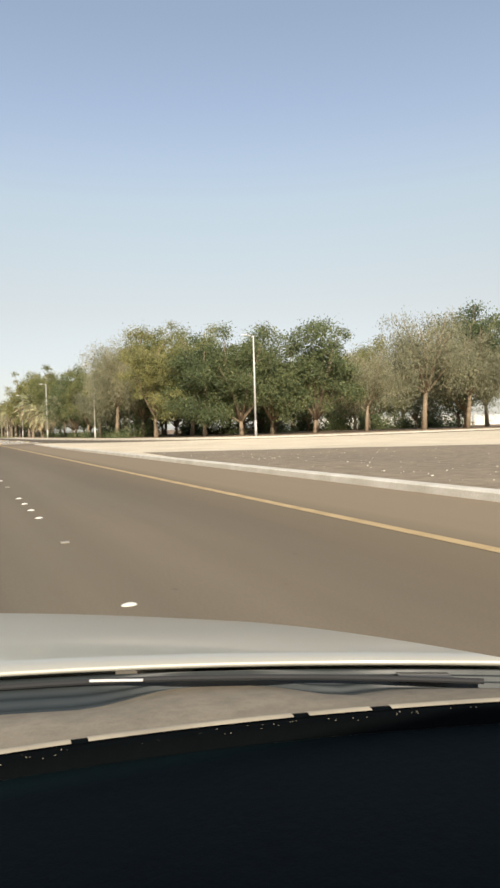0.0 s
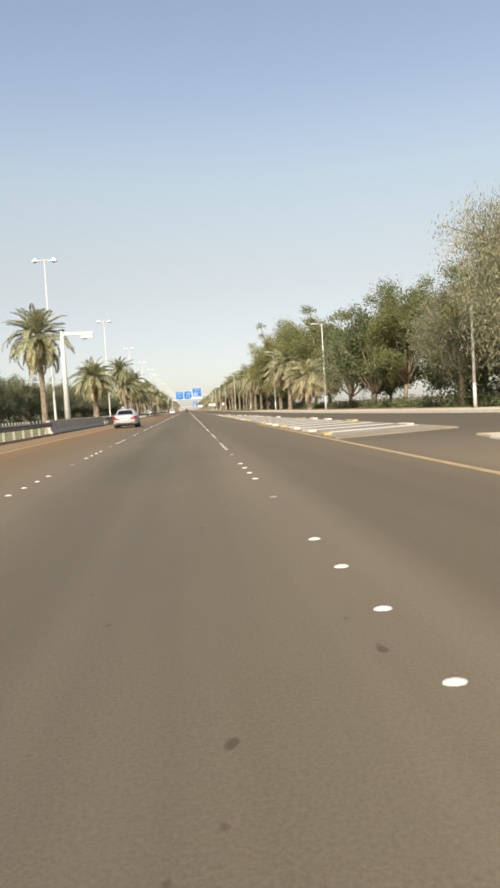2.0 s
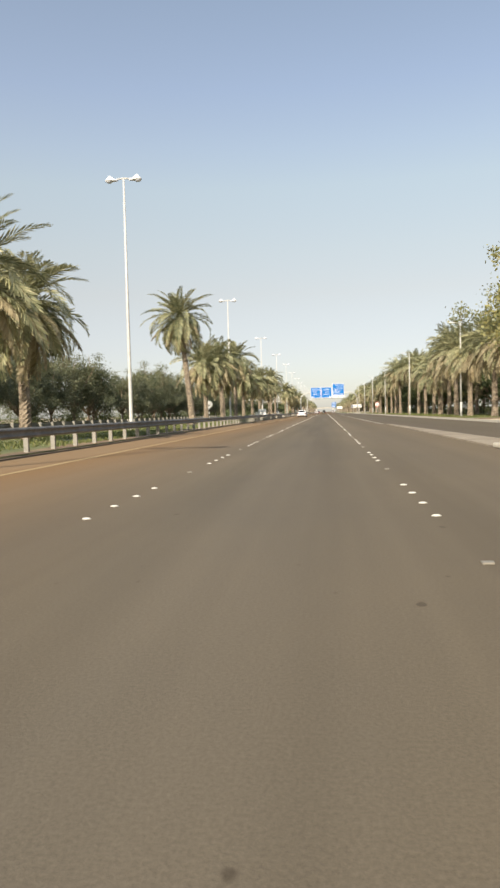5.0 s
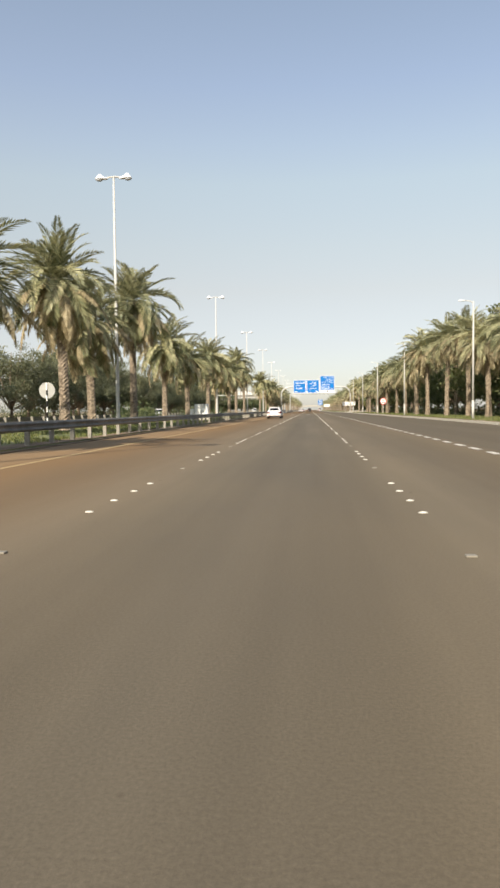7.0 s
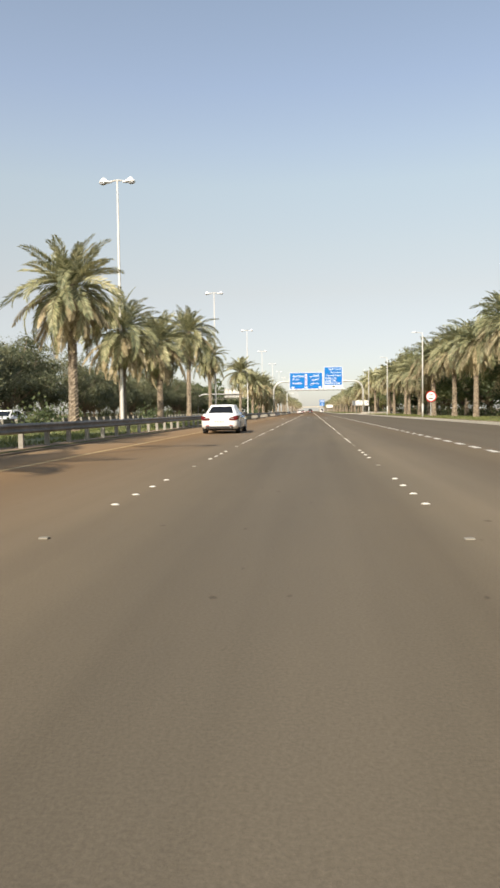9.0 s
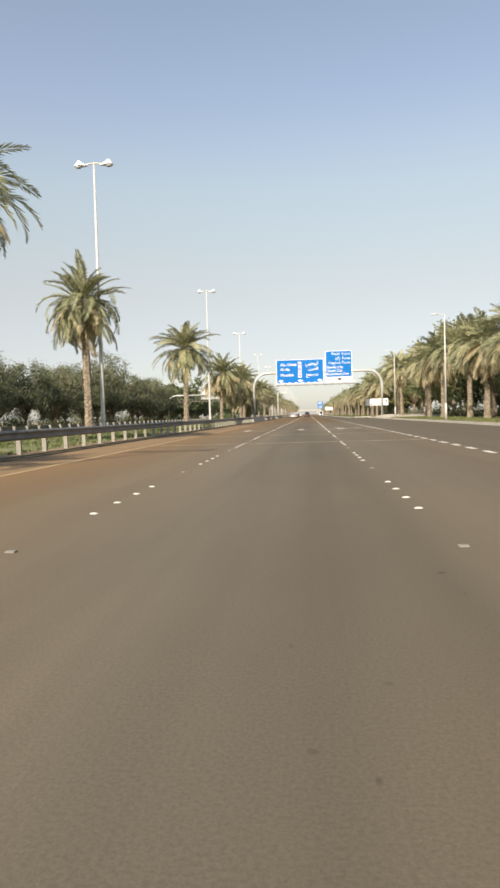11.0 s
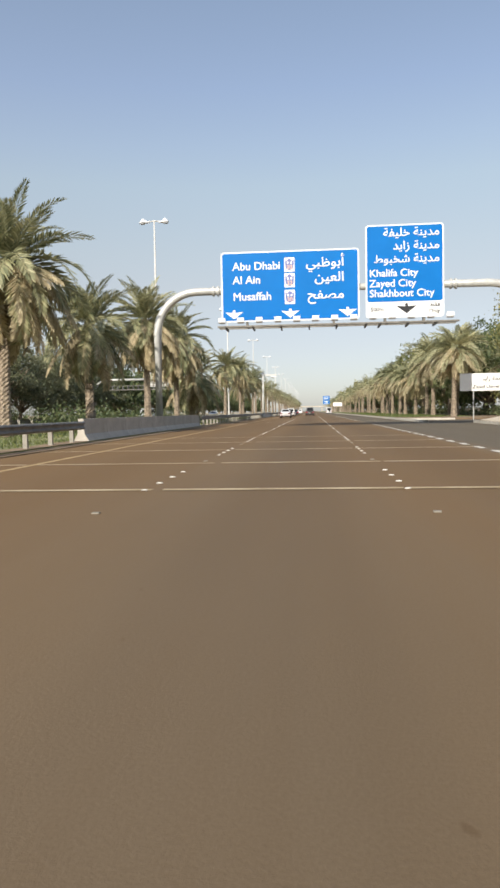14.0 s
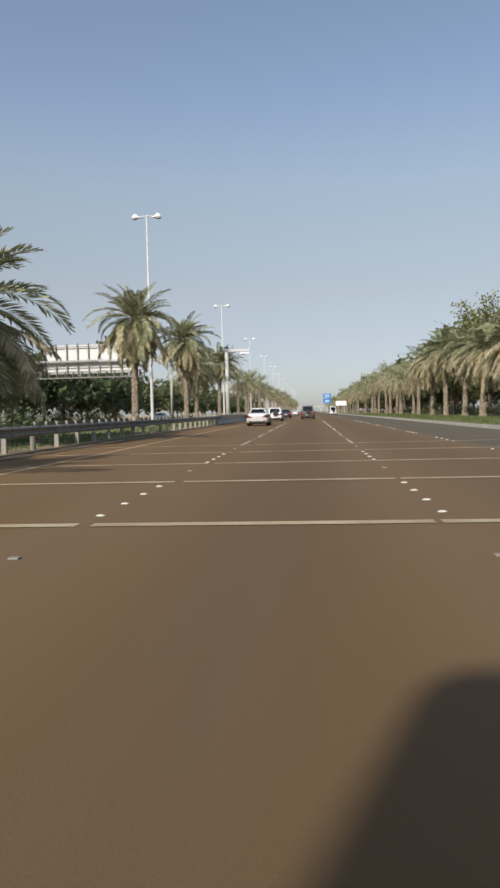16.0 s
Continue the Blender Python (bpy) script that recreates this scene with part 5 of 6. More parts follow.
# ---- hedges and grass ----
def clumps(name, spots, leaf, count, spread, mat, label, category):
    rng = np.random.default_rng(77)
    spots = np.array(spots)
    base = spots[rng.integers(0, len(spots), count)]
    pos = base[:, :3] + rng.normal(size=(count, 3)) * np.array(spread)
    pos[:, 2] = np.abs(pos[:, 2] - base[:, 2]) + base[:, 2]
    u = rng.normal(size=(count, 3))
    u /= np.linalg.norm(u, axis=1)[:, None]
    w = np.cross(u, rng.normal(size=(count, 3)))
    w /= np.linalg.norm(w, axis=1)[:, None]
    s = leaf * rng.uniform(0.6, 1.3, count)[:, None]
    V = np.stack([pos - u * s * 0.5, pos + w * s * 0.3, pos + u * s * 0.5, pos - w * s * 0.3], 1).reshape(-1, 3)
    ob = new(name, raw(name, V.tolist(), np.arange(count * 4).reshape(-1, 4).tolist(), mat))
    return tagged(ob, label, category, kind="stuff")


clumps("hedge", [(21.2 + 0.3 * math.sin(y), y, 0.15) for y in np.arange(88, 200, 0.5)], 0.2, 16000, (0.35, 0.3, 0.45), LEAF_GREEN, "low dark hedge along the foot of the grove", "hedge")
clumps("undergrowth", [(x, 100 + 4 * math.sin(x * 0.9) + 0.10 * x, 0.15) for x in np.arange(22, 92, 0.6) if math.sin(x * 0.55) > -0.55], 0.27, 52000, (0.8, 1.6, 1.35), LEAF_GREEN, "dark undergrowth in the shade of the grove", "shrubs")
clumps("undergrowth", [(-53 + 1.5 * math.sin(y * 0.3), y, -0.06) for y in np.arange(70, 640, 1.0)], 0.28, 90000, (1.1, 0.8, 1.35), LEAF_GREEN, "dark undergrowth beneath the trees beyond the opposite road", "shrubs")
clumps("shrubs", [(24.5 + 1.5 * math.sin(y * 0.7), y, 0.15) for y in np.arange(200, 640, 1.1) if not 444 < y < 466], 0.3, 26000, (0.9, 0.7, 0.75), LEAF_GREEN, "dark shrubs in the shade under the trees", "shrubs")
clumps("median_shrubs", [(-16.4, y, 0.08) for y in (258, 262, 266, 291, 322, 436, 441, 445, 449, 458, 472, 488)], 0.26, 9000, (0.7, 1.0, 0.75), LEAF_GREEN, "dark shrubs on the far side of the median", "shrubs")


def blades(name, x0, x1, y0, y1, z, count, label, edge=None):
    rng = np.random.default_rng(count)
    pos = np.stack([rng.uniform(x0, x1, count), rng.uniform(y0, y1, count), np.full(count, z)], 1)
    keep = np.sin(pos[:, 0] * 2.1 + np.sin(pos[:, 1] * 0.23) * 2) + np.sin(pos[:, 1] * 0.7) > -0.9
    pos = pos[keep]
    n = len(pos)
    a = rng.uniform(0, 2 * math.pi, n)
    h = rng.uniform(0.05, 0.16, n)
    side = np.stack([np.cos(a), np.sin(a), np.zeros(n)], 1) * 0.03
    tip = pos + np.stack([rng.normal(0, 0.04, n), rng.normal(0, 0.04, n), h], 1)
    V = np.stack([pos - side, pos + side, tip], 1).reshape(-1, 3)
    return tagged(new(name, raw(name, V.tolist(), np.arange(n * 3).reshape(-1, 3).tolist(), GRASS)), label, "grass", kind="stuff")


blades("grass", -17.8, -8.6, 140, 300, 0.07, 60000, "short patchy green grass on the median")
blades("grass", -17.8, -8.6, 300, 540, 0.07, 60000, "short patchy green grass on the median")
blades("grass", 13.6, 20.5, 205, 420, 0.152, 50000, "short green grass on the verge")
blades("grass", 10.2, 18.5, 472, 640, 0.152, 50000, "short green grass on the verge beyond the exit")


# ---- vehicles ----
def wheel(parent, x, y, r, width, side):
    b = bmesh.new()
    tube(b, [(x - side * width, y, r), (x - side * 0.02, y, r), (x, y, r)], [r, r, r * 0.94], 24)
    ty = part("wheel", b, TYRE, parent, "black tyre", False)
    b = bmesh.new()
    tube(b, [(x - side * 0.01, y, r), (x + side * 0.008, y, r)], [r * 0.68, r * 0.66], 20)
    part("rim", b, RIM, ty, "silver alloy rim")
    for k in range(5):
        a = 2 * math.pi * k / 5
        b = bmesh.new()
        tube(b, [(x + side * 0.012, y + 0.4 * r * math.cos(a), r + 0.4 * r * math.sin(a)), (x + side * 0.014, y + 0.4 * r * math.cos(a), r + 0.4 * r * math.sin(a))], r * 0.14, 6)
        part("rim_opening", b, BLACK_PLASTIC, ty)


def body_ring(y, w, zb, zm, zt, crown):
    """Cross-section of a car body at y: sill, flank, shoulder and top."""
    half = [(w * 0.90, zb), (w * 0.985, zb + 0.10), (w, zb + min(0.28, (zm - zb) * 0.75)), (w * 0.995, zm), (w * 0.95, zt - 0.05), (w * 0.86, zt), (w * 0.45, zt + crown)]
    return [(x, y, z) for x, z in half] + [(0, y, zt + crown * 1.2)] + [(-x, y, z) for x, z in reversed(half)]


def car(name, label, at, paint, L=4.6, W=1.8, H=1.46, suv=False, lamps=True, lamp_mat=None, turn=0.0, group=""):
    root = thing(name, label, "car", at, group, turn=turn)
    w = W / 2
    deck = 1.02 if not suv else 1.05
    secs = [(0.0, w * 0.78, 0.42, 0.62, deck - 0.20, 0.01), (0.06, w * 0.90, 0.34, 0.66, deck - 0.08, 0.02), (0.16, w * 0.95, 0.27, 0.70, deck - 0.02, 0.03), (0.5, w * 0.99, 0.24, 0.72, deck, 0.03),
            (1.0, w, 0.22, 0.72, deck, 0.03), (L * 0.45, w, 0.21, 0.70, deck - 0.05, 0.03), (L * 0.68, w, 0.22, 0.68, deck - 0.09, 0.04), (L * 0.80, w * 0.985, 0.23, 0.64, deck - 0.14, 0.05),
            (L * 0.92, w * 0.93, 0.26, 0.58, deck - 0.24, 0.05), (L * 0.98, w * 0.80, 0.30, 0.52, deck - 0.36, 0.03), (L, w * 0.66, 0.36, 0.50, deck - 0.44, 0.01)]
    b = bmesh.new()
    loft(b, [body_ring(*s) for s in secs])
    body = part("body", b, paint, root, smooth=True)
    # cabin: dark glass all round, with painted roof and pillars
    y0, y1, r0, r1 = (0.55, L * 0.70, 1.20, L * 0.52) if not suv else (0.08, L * 0.72, 0.28, L * 0.56)
    wb, wr = w * 0.885, w * 0.66 if not suv else w * 0.76

    def cab(z, f):
        """Cabin outline at a height fraction f."""
        yy0, yy1, ww = y0 + (r0 - y0) * f, y1 + (r1 - y1) * f, wb + (wr - wb) * f
        return [(-ww * 0.93, yy0, z), (ww * 0.93, yy0, z), (ww, yy0 + 0.22, z), (ww, yy1 - 0.3, z), (ww * 0.86, yy1, z), (-ww * 0.86, yy1, z), (-ww, yy1 - 0.3, z), (-ww, yy0 + 0.22, z)]

    zb = deck - 0.06
    zt = H - 0.07

    def at(i, k, u, f):
        """A point on the cabin side between corners i and k, u along it and f up it."""
        p, q = (Vector(cab(zb + (zt - zb) * f, f)[j]) for j in (i, k))
        return p.lerp(q, u)

    b = bmesh.new()
    loft(b, [cab(zb + (zt - zb) * f, f) for f in (0.0, 0.33, 0.67, 1.0)])
    part("cabin", b, paint, root, smooth=False)

    def pane(i, k, u0, u1, f0, f1, lean0=0.0, lean1=0.0):
        """Dark glass let into the cabin, with its corners drawn in a little."""
        mid = [at(i, k, u0 + lean0, f1), at(i, k, u1 + lean1, f1)]
        low = [at(i, k, u0, f0), at(i, k, u1, f0)]
        quad = [low[0], low[1], mid[1], mid[0]]
        out = (quad[1] - quad[0]).cross(quad[3] - quad[0]).normalized()
        out *= 1.0 if out.dot(quad[0] + quad[2] - Vector((0, y0 + y1, 2 * zb))) > 0 else -1.0
        ring = []
        for j in range(4):
            c, before, after = quad[j], quad[j - 1], quad[(j + 1) % 4]
            ring += [c.lerp(before, 0.06), c.lerp(before, 0.015).lerp(after, 0.015), c.lerp(after, 0.06)]
        b = bmesh.new()
        loft(b, [[tuple(p - out * 0.02) for p in ring], [tuple(p + out * 0.005) for p in ring]])
        part("window_glass", b, GLASS_DARK, root, "dark tinted glass")

    pane(0, 1, 0.07, 0.93, 0.14, 0.90, 0.02, -0.02)
    pane(5, 4, 0.06, 0.94, 0.10, 0.92)
    for i, k in ((2, 3), (7, 6)):
        pane(i, k, 0.10, 0.47, 0.12, 0.90, 0.05, 0.0)
        pane(i, k, 0.52, 0.97, 0.12, 0.90, 0.0, -0.05)
        pane(i, k, -0.02, 0.075, 0.16, 0.80, 0.05, 0.02)
    for i, k in ((3, 4), (6, 5)):
        pane(i, k, 0.30, 0.85, 0.12, 0.80)
    b = bmesh.new()
    top = cab(H - 0.08, 0.97)
    cx = (r0 + r1) / 2

    def lid(s, z):
        return [(px * s, cx + (py - cx) * s, z) for px, py, _ in top]

    loft(b, [lid(1.015, H - 0.10), lid(1.02, H - 0.07), lid(0.93, H - 0.02), lid(0.6, H)])
    part("roof", b, paint, root, smooth=True)
    for s in (-1, 1):
        ym = (y0 + y1) / 2 - 0.05
        b = bmesh.new()
        box(b, w - 0.03 if s > 0 else -w - 0.15, w + 0.15 if s > 0 else -w + 0.03, y1 - 0.62, y1 - 0.53, deck - 0.06, deck + 0.07, 0.03)
        part("mirror", b, BLACK_PLASTIC, root)
        for yy in (ym - 0.42, ym + 0.50):
            b = bmesh.new()
            box(b, s * w - 0.015, s * w + 0.018, yy, yy + 0.16, deck - 0.24, deck - 0.205, 0.006)
            part("door_handle", b, paint, root)
        for yy in (ym, ym - 0.95, ym + 1.0):
            b = bmesh.new()
            box(b, s * w - 0.02, s * w + 0.0015, yy, yy + 0.006, 0.38, deck - 0.08)
            part("door_gap", b, BLACK_PLASTIC, root)
    # rear face: lamps, plate, lid line, lower valance
    for s in (-1, 1):
        b = bmesh.new()
        a0, a1 = s * w * 0.50, s * w * 0.90
        outline = [(0.52, 0.0, -0.22, -0.33), (0.74, 0.0, -0.16, -0.35), (0.86, 0.035, -0.12, -0.34), (0.925, 0.085, -0.11, -0.32), (0.972, 0.17, -0.105, -0.29), (1.0, 0.36, -0.11, -0.20), (1.002, 0.44, -0.13, -0.16)]
        loft(b, [[(s * (w * f + out * (1 if f > 0.9 else 0)), yy - out * (1 if f < 0.95 else 0.4), deck + z0), (s * (w * f + out * (1 if f > 0.9 else 0)), yy - out * (1 if f < 0.95 else 0.4), deck + z1),
                  (s * w * f * 0.93, yy + 0.06, deck + z1), (s * w * f * 0.93, yy + 0.06, deck + z0)] for f, yy, z0, z1 in outline for out in (0.028,)])
        lampp = part("tail_lamp", b, lamp_mat or TAIL_RED, root, "red tail lamp")
        b = bmesh.new()
        box(b, s * w * 0.66 - 0.10, s * w * 0.66 + 0.10, -0.034, -0.02, deck - 0.262, deck - 0.235, 0.004)
        part("reversing_lamp", b, PLATE_BAR, lampp, "pale reversing lamp strip")
        b = bmesh.new()
        box(b, s * w * 0.62 - 0.08, s * w * 0.62 + 0.08, -0.02, 0.02, 0.40, 0.44, 0.005)
        part("reflector", b, TAIL_RED, root)
    b = bmesh.new()
    box(b, -0.27, 0.27, -0.028, -0.012, 0.56, 0.68, 0.004)
    pl = part("number_plate", b, PLATE, root, "white number plate with unreadable bars")
    for k, x in enumerate((-0.2, -0.06, 0.08, 0.19)):
        b = bmesh.new()
        box(b, x - 0.03, x + 0.03, -0.032, -0.029, 0.585, 0.655)
        part("bar", b, PLATE_BAR, pl)
    b = bmesh.new()
    box(b, -w * 0.72, w * 0.72, -0.015, 0.2, 0.27, 0.38, 0.02)
    part("valance", b, BLACK_PLASTIC, root, "black lower valance")
    b = bmesh.new()
    tube(b, [(w * 0.6, -0.02, 0.31), (w * 0.6, 0.3, 0.31)], 0.035, 12)
    part("exhaust", b, CHROME, root)
    b = bmesh.new()
    box(b, -w * 0.86, w * 0.86, 0.5, L - 0.5, 0.16, 0.26)
    part("underbody", b, BLACK_PLASTIC, root)
    r = 0.325 if not suv else 0.37
    for s in (-1, 1):
        for y in (0.98, L - 0.88):
            wheel(root, s * (w + 0.004), y, r, 0.22, s)
            b = bmesh.new()
            arc = [(s * (w + 0.003), y + (r + 0.035) * math.cos(a), r + (r + 0.035) * math.sin(a)) for a in (math.pi * k / 12 for k in range(13))]
            tube(b, arc, 0.014, 6)
            part("wheel_arch", b, paint, root)
    if suv:
        b = bmesh.new()
        tube(b, [(0.1, -0.20, 0.95), (0.1, -0.02, 0.95)], 0.34, 24)
        part("spare_wheel", b, BLACK_PLASTIC, root, "covered spare wheel")
        for s in (-1, 1):
            b = bmesh.new()
            tube(b, [(s * 0.62, 0.4, H), (s * 0.62, 0.5, H + 0.06), (s * 0.62, L * 0.5, H + 0.06), (s * 0.62, L * 0.5 + 0.1, H)], 0.018, 6)
            part("roof_bar", b, CHROME, root)
    return root


car("silver_sedan", "silver-white family sedan with red tail lamps driving ahead", (-3.95, 108.2, 0), PAINT_SILVER)
car("white_sedan", "large white saloon with dark rear glass in the outer lane", (-4.05, 283.0, 0), PAINT_WHITE, 5.1, 1.9, 1.48, lamp_mat=TAIL_DARK)
car("pearl_sedan", "pearl-white family sedan with small red tail lamps", (-3.75, 505.0, 0), PAINT_PEARL, lamp_mat=TAIL_DARK)
car("white_hatchback", "white hatchback with dark rear glass behind a darker car", (-3.75, 533.0, 0), PAINT_WHITE, 4.5, 1.82, 1.62, suv=True, lamp_mat=TAIL_DARK)
car("dark_car", "dark blue hatchback seen from behind on the road", (-3.6, 566.0, 0), PAINT_DARK, 4.2, 1.75, 1.47)
car("dark_suv", "dark grey off-roader with a covered spare wheel on its tail", (0.15, 545.0, 0), PAINT_GREY, 4.7, 1.88, 1.85, suv=True)
car("white_van", "far white van seen from behind on the slip lane", (6.4, 632.0, 0), PAINT_WHITE, 5.0, 1.95, 2.2, suv=True)
car("far_white_car", "far white car on the road ahead", (-3.6, 640.0, 0), PAINT_WHITE, 4.6, 1.8, 1.5)
car("oncoming_car", "white car on the opposite carriageway", (-22.5, 302.0, 0), PAINT_WHITE, turn=180, group="cars on the opposite carriageway")
car("oncoming_car", "white off-roader on the opposite carriageway", (-23.0, 492.0, 0), PAINT_WHITE, 4.7, 1.88, 1.85, suv=True, turn=180, group="cars on the opposite carriageway")
car("oncoming_car", "silver car on the opposite carriageway", (-23.0, 560.0, 0), PAINT_SILVER, turn=180, group="cars on the opposite carriageway")

# ---- the car that carries the camera, where it stands at the start ----
own = thing("own_car", "champagne bonnet, dusty cowl and dark dashboard of a car", "car", (0.40, -0.96, 0))


def foot(x):
    """The sweep of the windscreen's foot across the car."""
    return 0.043 * x - 0.356 * x * x


def bonnet_z(x, t):
    return 0.885 - 0.11 * t - 0.10 * t * t - 0.08 * (x / 0.88) ** 2 * t


b = bmesh.new()
rings = []
for k in range(25):
    t = k / 24
    hw = 0.88 - 0.05 * t
    ring = []
    for j in range(33):
        x = hw * (-1 + 2 * j / 32)
        ring.append((x, 0.689 + foot(x) * (1 - 0.4 * t) + 1.15 * t, bonnet_z(x, t)))
    rings.append(ring)
rings = [[(x, y + 0.004, z - 0.006) for x, y, z in rings[0]], [(x, y - 0.002, z - 0.0028) for x, y, z in rings[0]]] + rings
nose = [[(x * 0.98, y + 0.05, z - 0.10) for x, y, z in rings[-1]], [(x * 0.97, y + 0.08, 0.30) for x, y, z in rings[-1]]]
loft(b, rings + nose, close=False)
part("bonnet", b, PAINT_BEIGE, own, "champagne painted bonnet", True)
for s in (-1, 1):
    b = bmesh.new()
    loft(b, [[(s * (0.88 - 0.05 * t) * f, 0.689 + foot(0.88 * s) * (1 - 0.4 * t) + 1.15 * t, z) for f, z in ((1.0, bonnet_z(0.88, t) - 0.004), (1.03, bonnet_z(0.88, t) - 0.12), (1.03, 0.42), (1.0, 0.28))]
             for t in (k / 10 for k in range(11))], close=False)
    part("wing", b, PAINT_BEIGE, own, smooth=True)
    wheel(own, s * 0.915, 1.15, 0.325, 0.2, s)
    b = bmesh.new()
    loft(b, [[(s * 0.90, y, 0.28), (s * 0.93, y, 0.5), (s * 0.92, y, 0.9), (s * 0.86, y, 0.9), (s * 0.86, y, 0.28)] for y in (-1.7, -0.6, 0.38)])
    part("door", b, PAINT_BEIGE, own, smooth=False)
    b = bmesh.new()
    tube(b, [(s * 0.90, 0.40, 0.86), (s * 0.80, 0.12, 1.22), (s * 0.66, -0.42, 1.42)], 0.035, 8)
    part("pillar", b, PAINT_BEIGE, own)
    b = bmesh.new()
    tube(b, [(s * 0.88, -1.75, 0.86), (s * 0.66, -1.3, 1.42)], 0.06, 8)
    part("pillar", b, PAINT_BEIGE, own)
    wheel(own, s * 0.915, -1.45, 0.325, 0.2, s)
b = bmesh.new()
loft(b, [[(-0.70 * f, y, 1.40), (-0.5 * f, y, 1.45), (0, y, 1.47), (0.5 * f, y, 1.45), (0.70 * f, y, 1.40), (0.68 * f, y, 1.38), (0, y, 1.43), (-0.68 * f, y, 1.38)]
         for y, f in ((-1.5, 0.92), (-1.2, 1.0), (-0.6, 1.0), (-0.42, 0.97))])
part("roof", b, PAINT_BEIGE, own, smooth=True)
b = bmesh.new()
box(b, -0.86, 0.86, -1.9, -1.6, 0.3, 0.95, 0.04)
part("tail", b, PAINT_BEIGE, own)


def ease(x, a, b):
    t = min(1.0, max(0.0, (x - a) / (b - a)))
    return t * t * (3 - 2 * t)


def cowl_sun_edge(x):
    """Front edge of the cowl panel, behind the bonnet; its hump copies a sun patch's border."""
    return 0.653 + 0.044 * (ease(x, 0.535, 0.64) - ease(x, 0.69, 0.745)) + 0.03 * ease(x, 0.70, 0.80)


def trim_edge(x):
    """Foot of the windscreen glass."""
    return 0.542 + 0.197 * (x - 0.477)


def ribbon(name, far, near, z0, z1, mat, label="", lift=0.0, x0=-0.9, x1=0.95, ripple=0.0, rows=9):
    """A strip across the car between two edges that follow the sweep of the windscreen."""
    bb = bmesh.new()
    xs = [x0 + (x1 - x0) * k / 90 for k in range(91)]
    rr = [[(x, foot(x) + far(x) + (near(x) - far(x)) * f, z0 + (z1 - z0) * f + lift * math.sin(math.pi * f) + ripple * math.sin(f * 22.0)) for x in xs] for f in (k / (rows - 1) for k in range(rows))]
    loft(bb, rr, close=False)
    return part(name, bb, mat, own, label, True)


# brown panel against dark grille: the sun patch is put into this border
ribbon("cowl_grille", lambda x: 0.698, cowl_sun_edge, 0.8745, 0.860, GRILLE, "dark grey ribbed cowl grille", 0.0, ripple=0.0008, rows=40)
ribbon("cowl", lambda x: cowl_sun_edge(x) + 0.002, lambda x: trim_edge(x) + 0.012, 0.861, 0.875, COWL, "dusty brown cowl panel with a sun patch's outline as its front hump", 0.004)
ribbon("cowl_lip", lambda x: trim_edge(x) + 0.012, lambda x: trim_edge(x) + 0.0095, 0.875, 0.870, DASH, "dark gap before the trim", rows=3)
for x0, x1 in ((-0.9, 0.521), (0.532, 0.672), (0.683, 0.728), (0.742, 0.95)):
    ribbon("windscreen_trim", lambda x: trim_edge(x) + 0.0095, lambda x: trim_edge(x), 0.8765, 0.8775, TRIM, "cream trim strip at the foot of the windscreen", 0.0015, x0, x1, rows=5)
for x0, x1 in ((0.521, 0.532), (0.672, 0.683), (0.728, 0.742)):
    ribbon("trim_clip", lambda x: trim_edge(x) + 0.010, lambda x: trim_edge(x) - 0.001, 0.876, 0.877, DASH, "dark clip between the trim strips", 0.001, x0, x1, rows=3)
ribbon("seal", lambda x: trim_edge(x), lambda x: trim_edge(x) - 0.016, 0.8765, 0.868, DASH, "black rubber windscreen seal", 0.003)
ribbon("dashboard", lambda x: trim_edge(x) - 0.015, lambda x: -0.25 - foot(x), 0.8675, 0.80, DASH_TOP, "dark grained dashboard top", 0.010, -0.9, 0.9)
crumbs = bmesh.new()
rnd_dust = random.Random(9)
for k in range(46):
    x = rnd_dust.uniform(0.40, 0.84)
    y = trim_edge(x) - rnd_dust.uniform(0.004, 0.014)
    bmesh.ops.create_icosphere(crumbs, subdivisions=1, radius=rnd_dust.uniform(0.0002, 0.0005), matrix=Matrix.Translation((x, foot(x) + y, 0.8765)))
part("dust_crumbs", crumbs, TRIM, own, "pale crumbs of dust on the seal")
b = bmesh.new()
tube(b, [(0.846 - 0.425 * f, 0.672 + 0.012 * f + foot(0.846 - 0.425 * f), 0.8725 + 0.003 * math.sin(math.pi * f)) for f in (k / 16 for k in range(17))], 0.0024, 8)
part("wiper_blade", b, TYRE, own, "black wiper blade")
# sun glint on the wiper, modelled as a thin pale rod
b = bmesh.new()
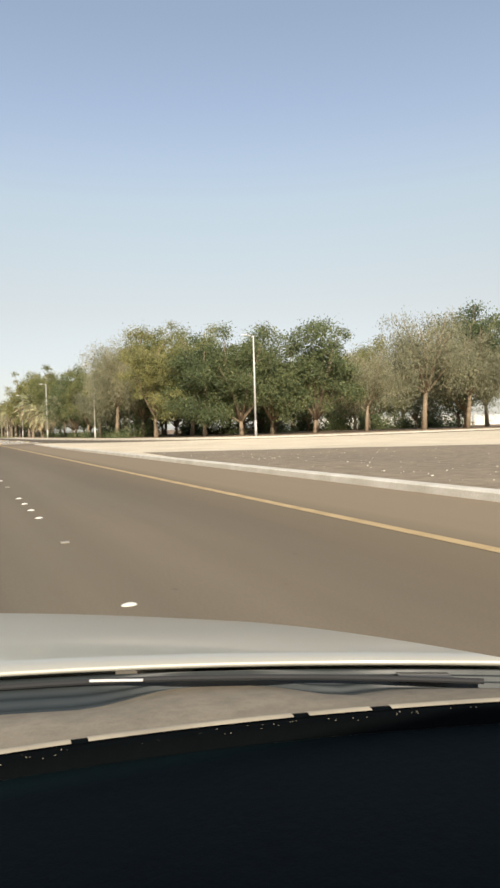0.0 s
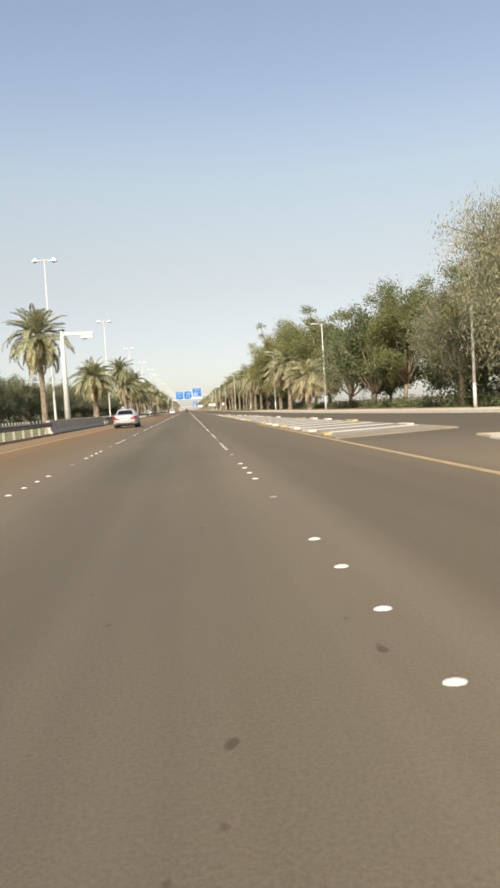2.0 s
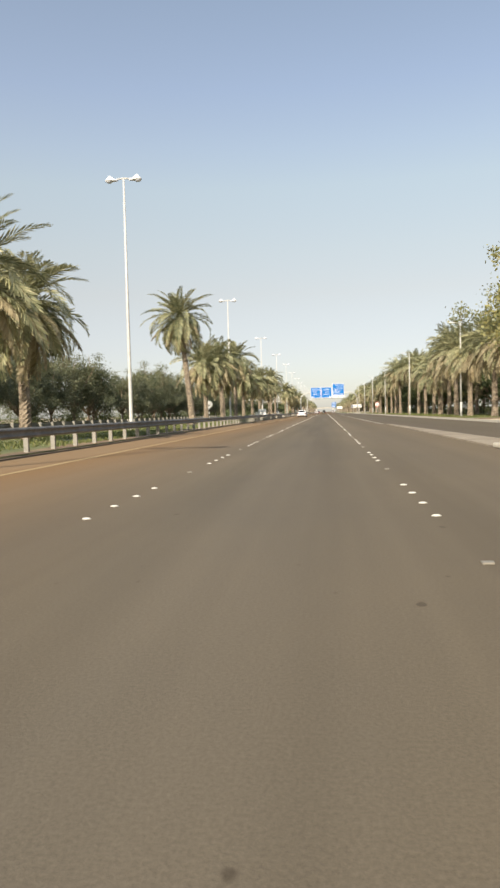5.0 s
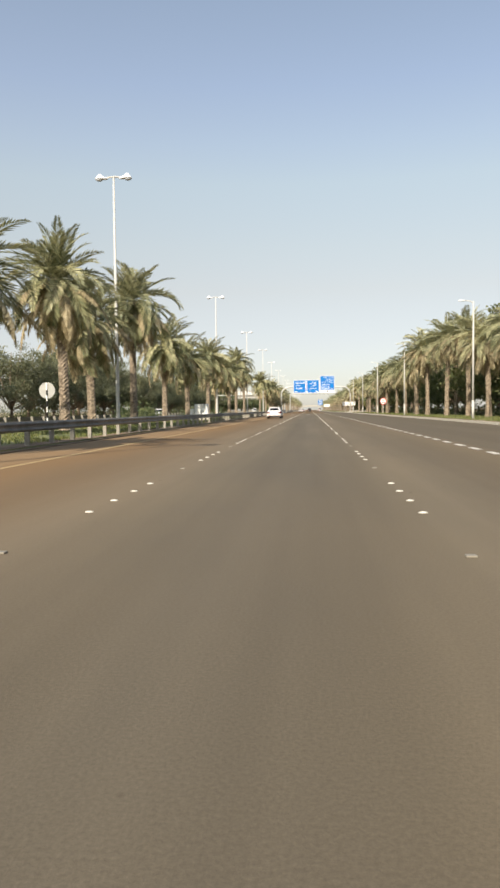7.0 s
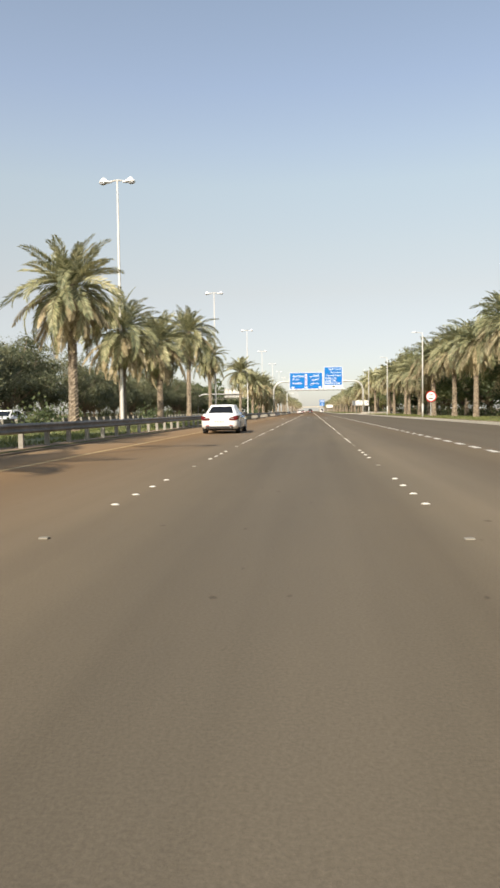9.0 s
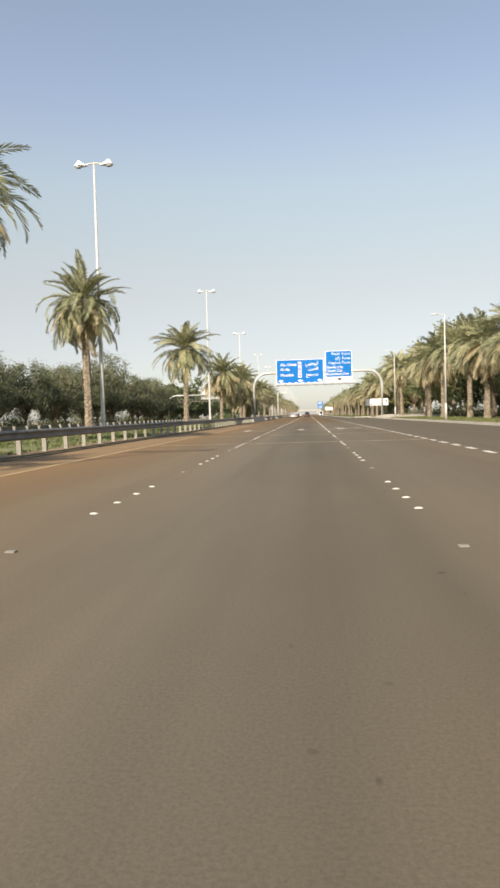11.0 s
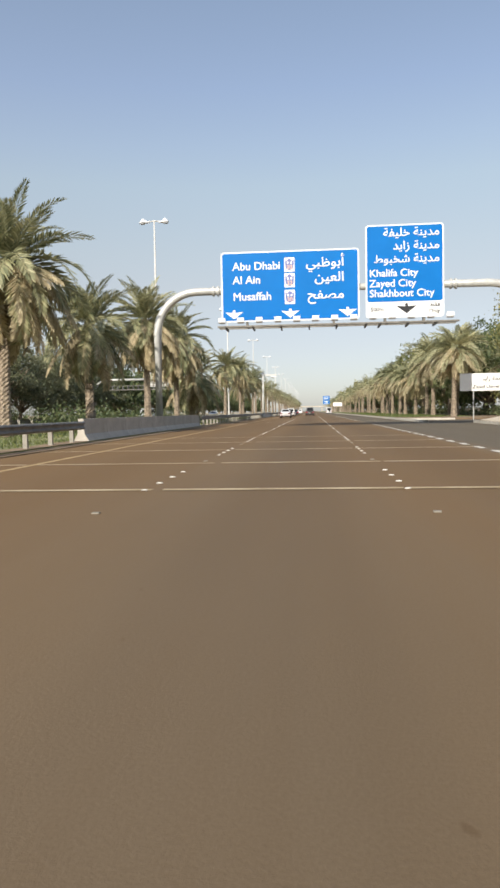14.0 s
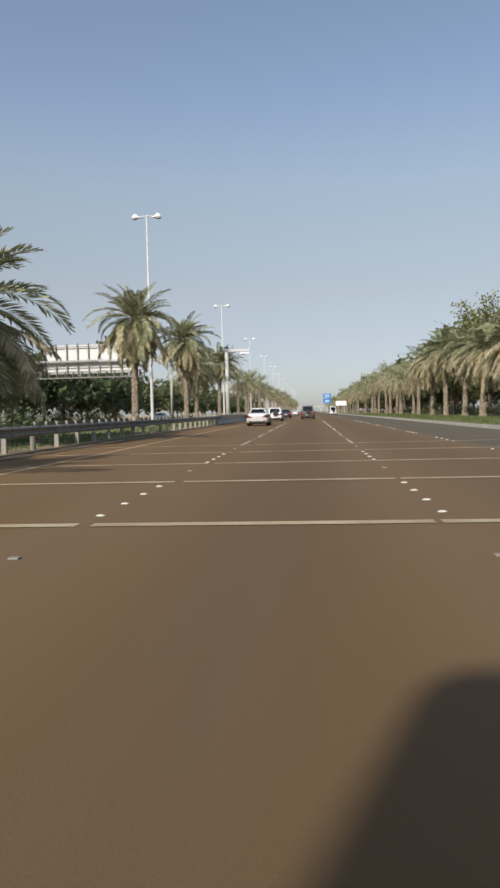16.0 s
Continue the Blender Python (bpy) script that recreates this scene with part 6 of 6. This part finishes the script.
tube(b, [(0.5535 + 0.0405 * f, 0.678 - 0.004 * f + foot(0.5535 + 0.0405 * f), 0.8765) for f in (k / 5 for k in range(6))], 0.0012, 8)
part("wiper_glint", b, WHITE_POLE, own, "pale sliver standing for a sun glint on the wiper")
ribbon("hinge_cover", lambda x: 0.690, lambda x: 0.678, 0.874, 0.8715, PAINT_GREY, "grey cover over the bonnet hinge", 0.002, 0.791, 0.829)
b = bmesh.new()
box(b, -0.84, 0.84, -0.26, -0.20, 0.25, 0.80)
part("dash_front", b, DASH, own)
b = bmesh.new()
box(b, -0.84, 0.84, -1.7, 0.9, 0.18, 0.28)
part("floor_pan", b, BLACK_PLASTIC, own)

# ---- lane studs, last ----
b = bmesh.new()
box(b, -0.042, 0.042, -0.035, 0.035, 0.0, 0.016, 0.006)
reflector_mesh = mesh_of("reflector", b, STUD_GREY)
for x, root in stud_lines.items():
    if x > 5:
        spots = [8 * g + k for g in range(58, 66) for k in range(4)]
    else:
        spots = [8 * g + k for g in range(0, 66) for k in range(4)]
    for y in spots:
        o = new("stud", stud_mesh)
        o.parent = root
        o.location = (0.0, y + 0.35, 0.001)
    for g in range(66):
        if x < 5:
            o = new("reflector", reflector_mesh)
            o.parent = root
            o.location = (0.0, 8 * g + 6.1, 0.001)

# ---- kerb stones of the verge, one by one ----
kerb_stones = thing("verge_kerb", "row of pale precast kerb stones along the verge", "kerb", (0, 0, 0), kind="structure")
b = bmesh.new()
box(b, -0.085, 0.085, -0.485, 0.485, 0.0, 0.24, 0.012)
kerb_stone = mesh_of("kerb_stone", b, KERB)
line = [p for p in VERGE_EDGE if p[0] < 40]
gone, want = 0.0, 0.0
for p, q in zip(line, line[1:]):
    d = Vector((q[0] - p[0], q[1] - p[1]))
    while want < gone + d.length and want < 290:
        f = (want - gone) / d.length
        o = new("kerb_stone", kerb_stone)
        o.parent = kerb_stones
        u = d.normalized()
        o.matrix_basis = pose(p[0] + d.x * f - u.y * 0.09, p[1] + d.y * f + u.x * 0.09, -0.064, 0, 0, math.degrees(math.atan2(u.y, u.x)) - 90)
        want += 1.0
    gone += d.length
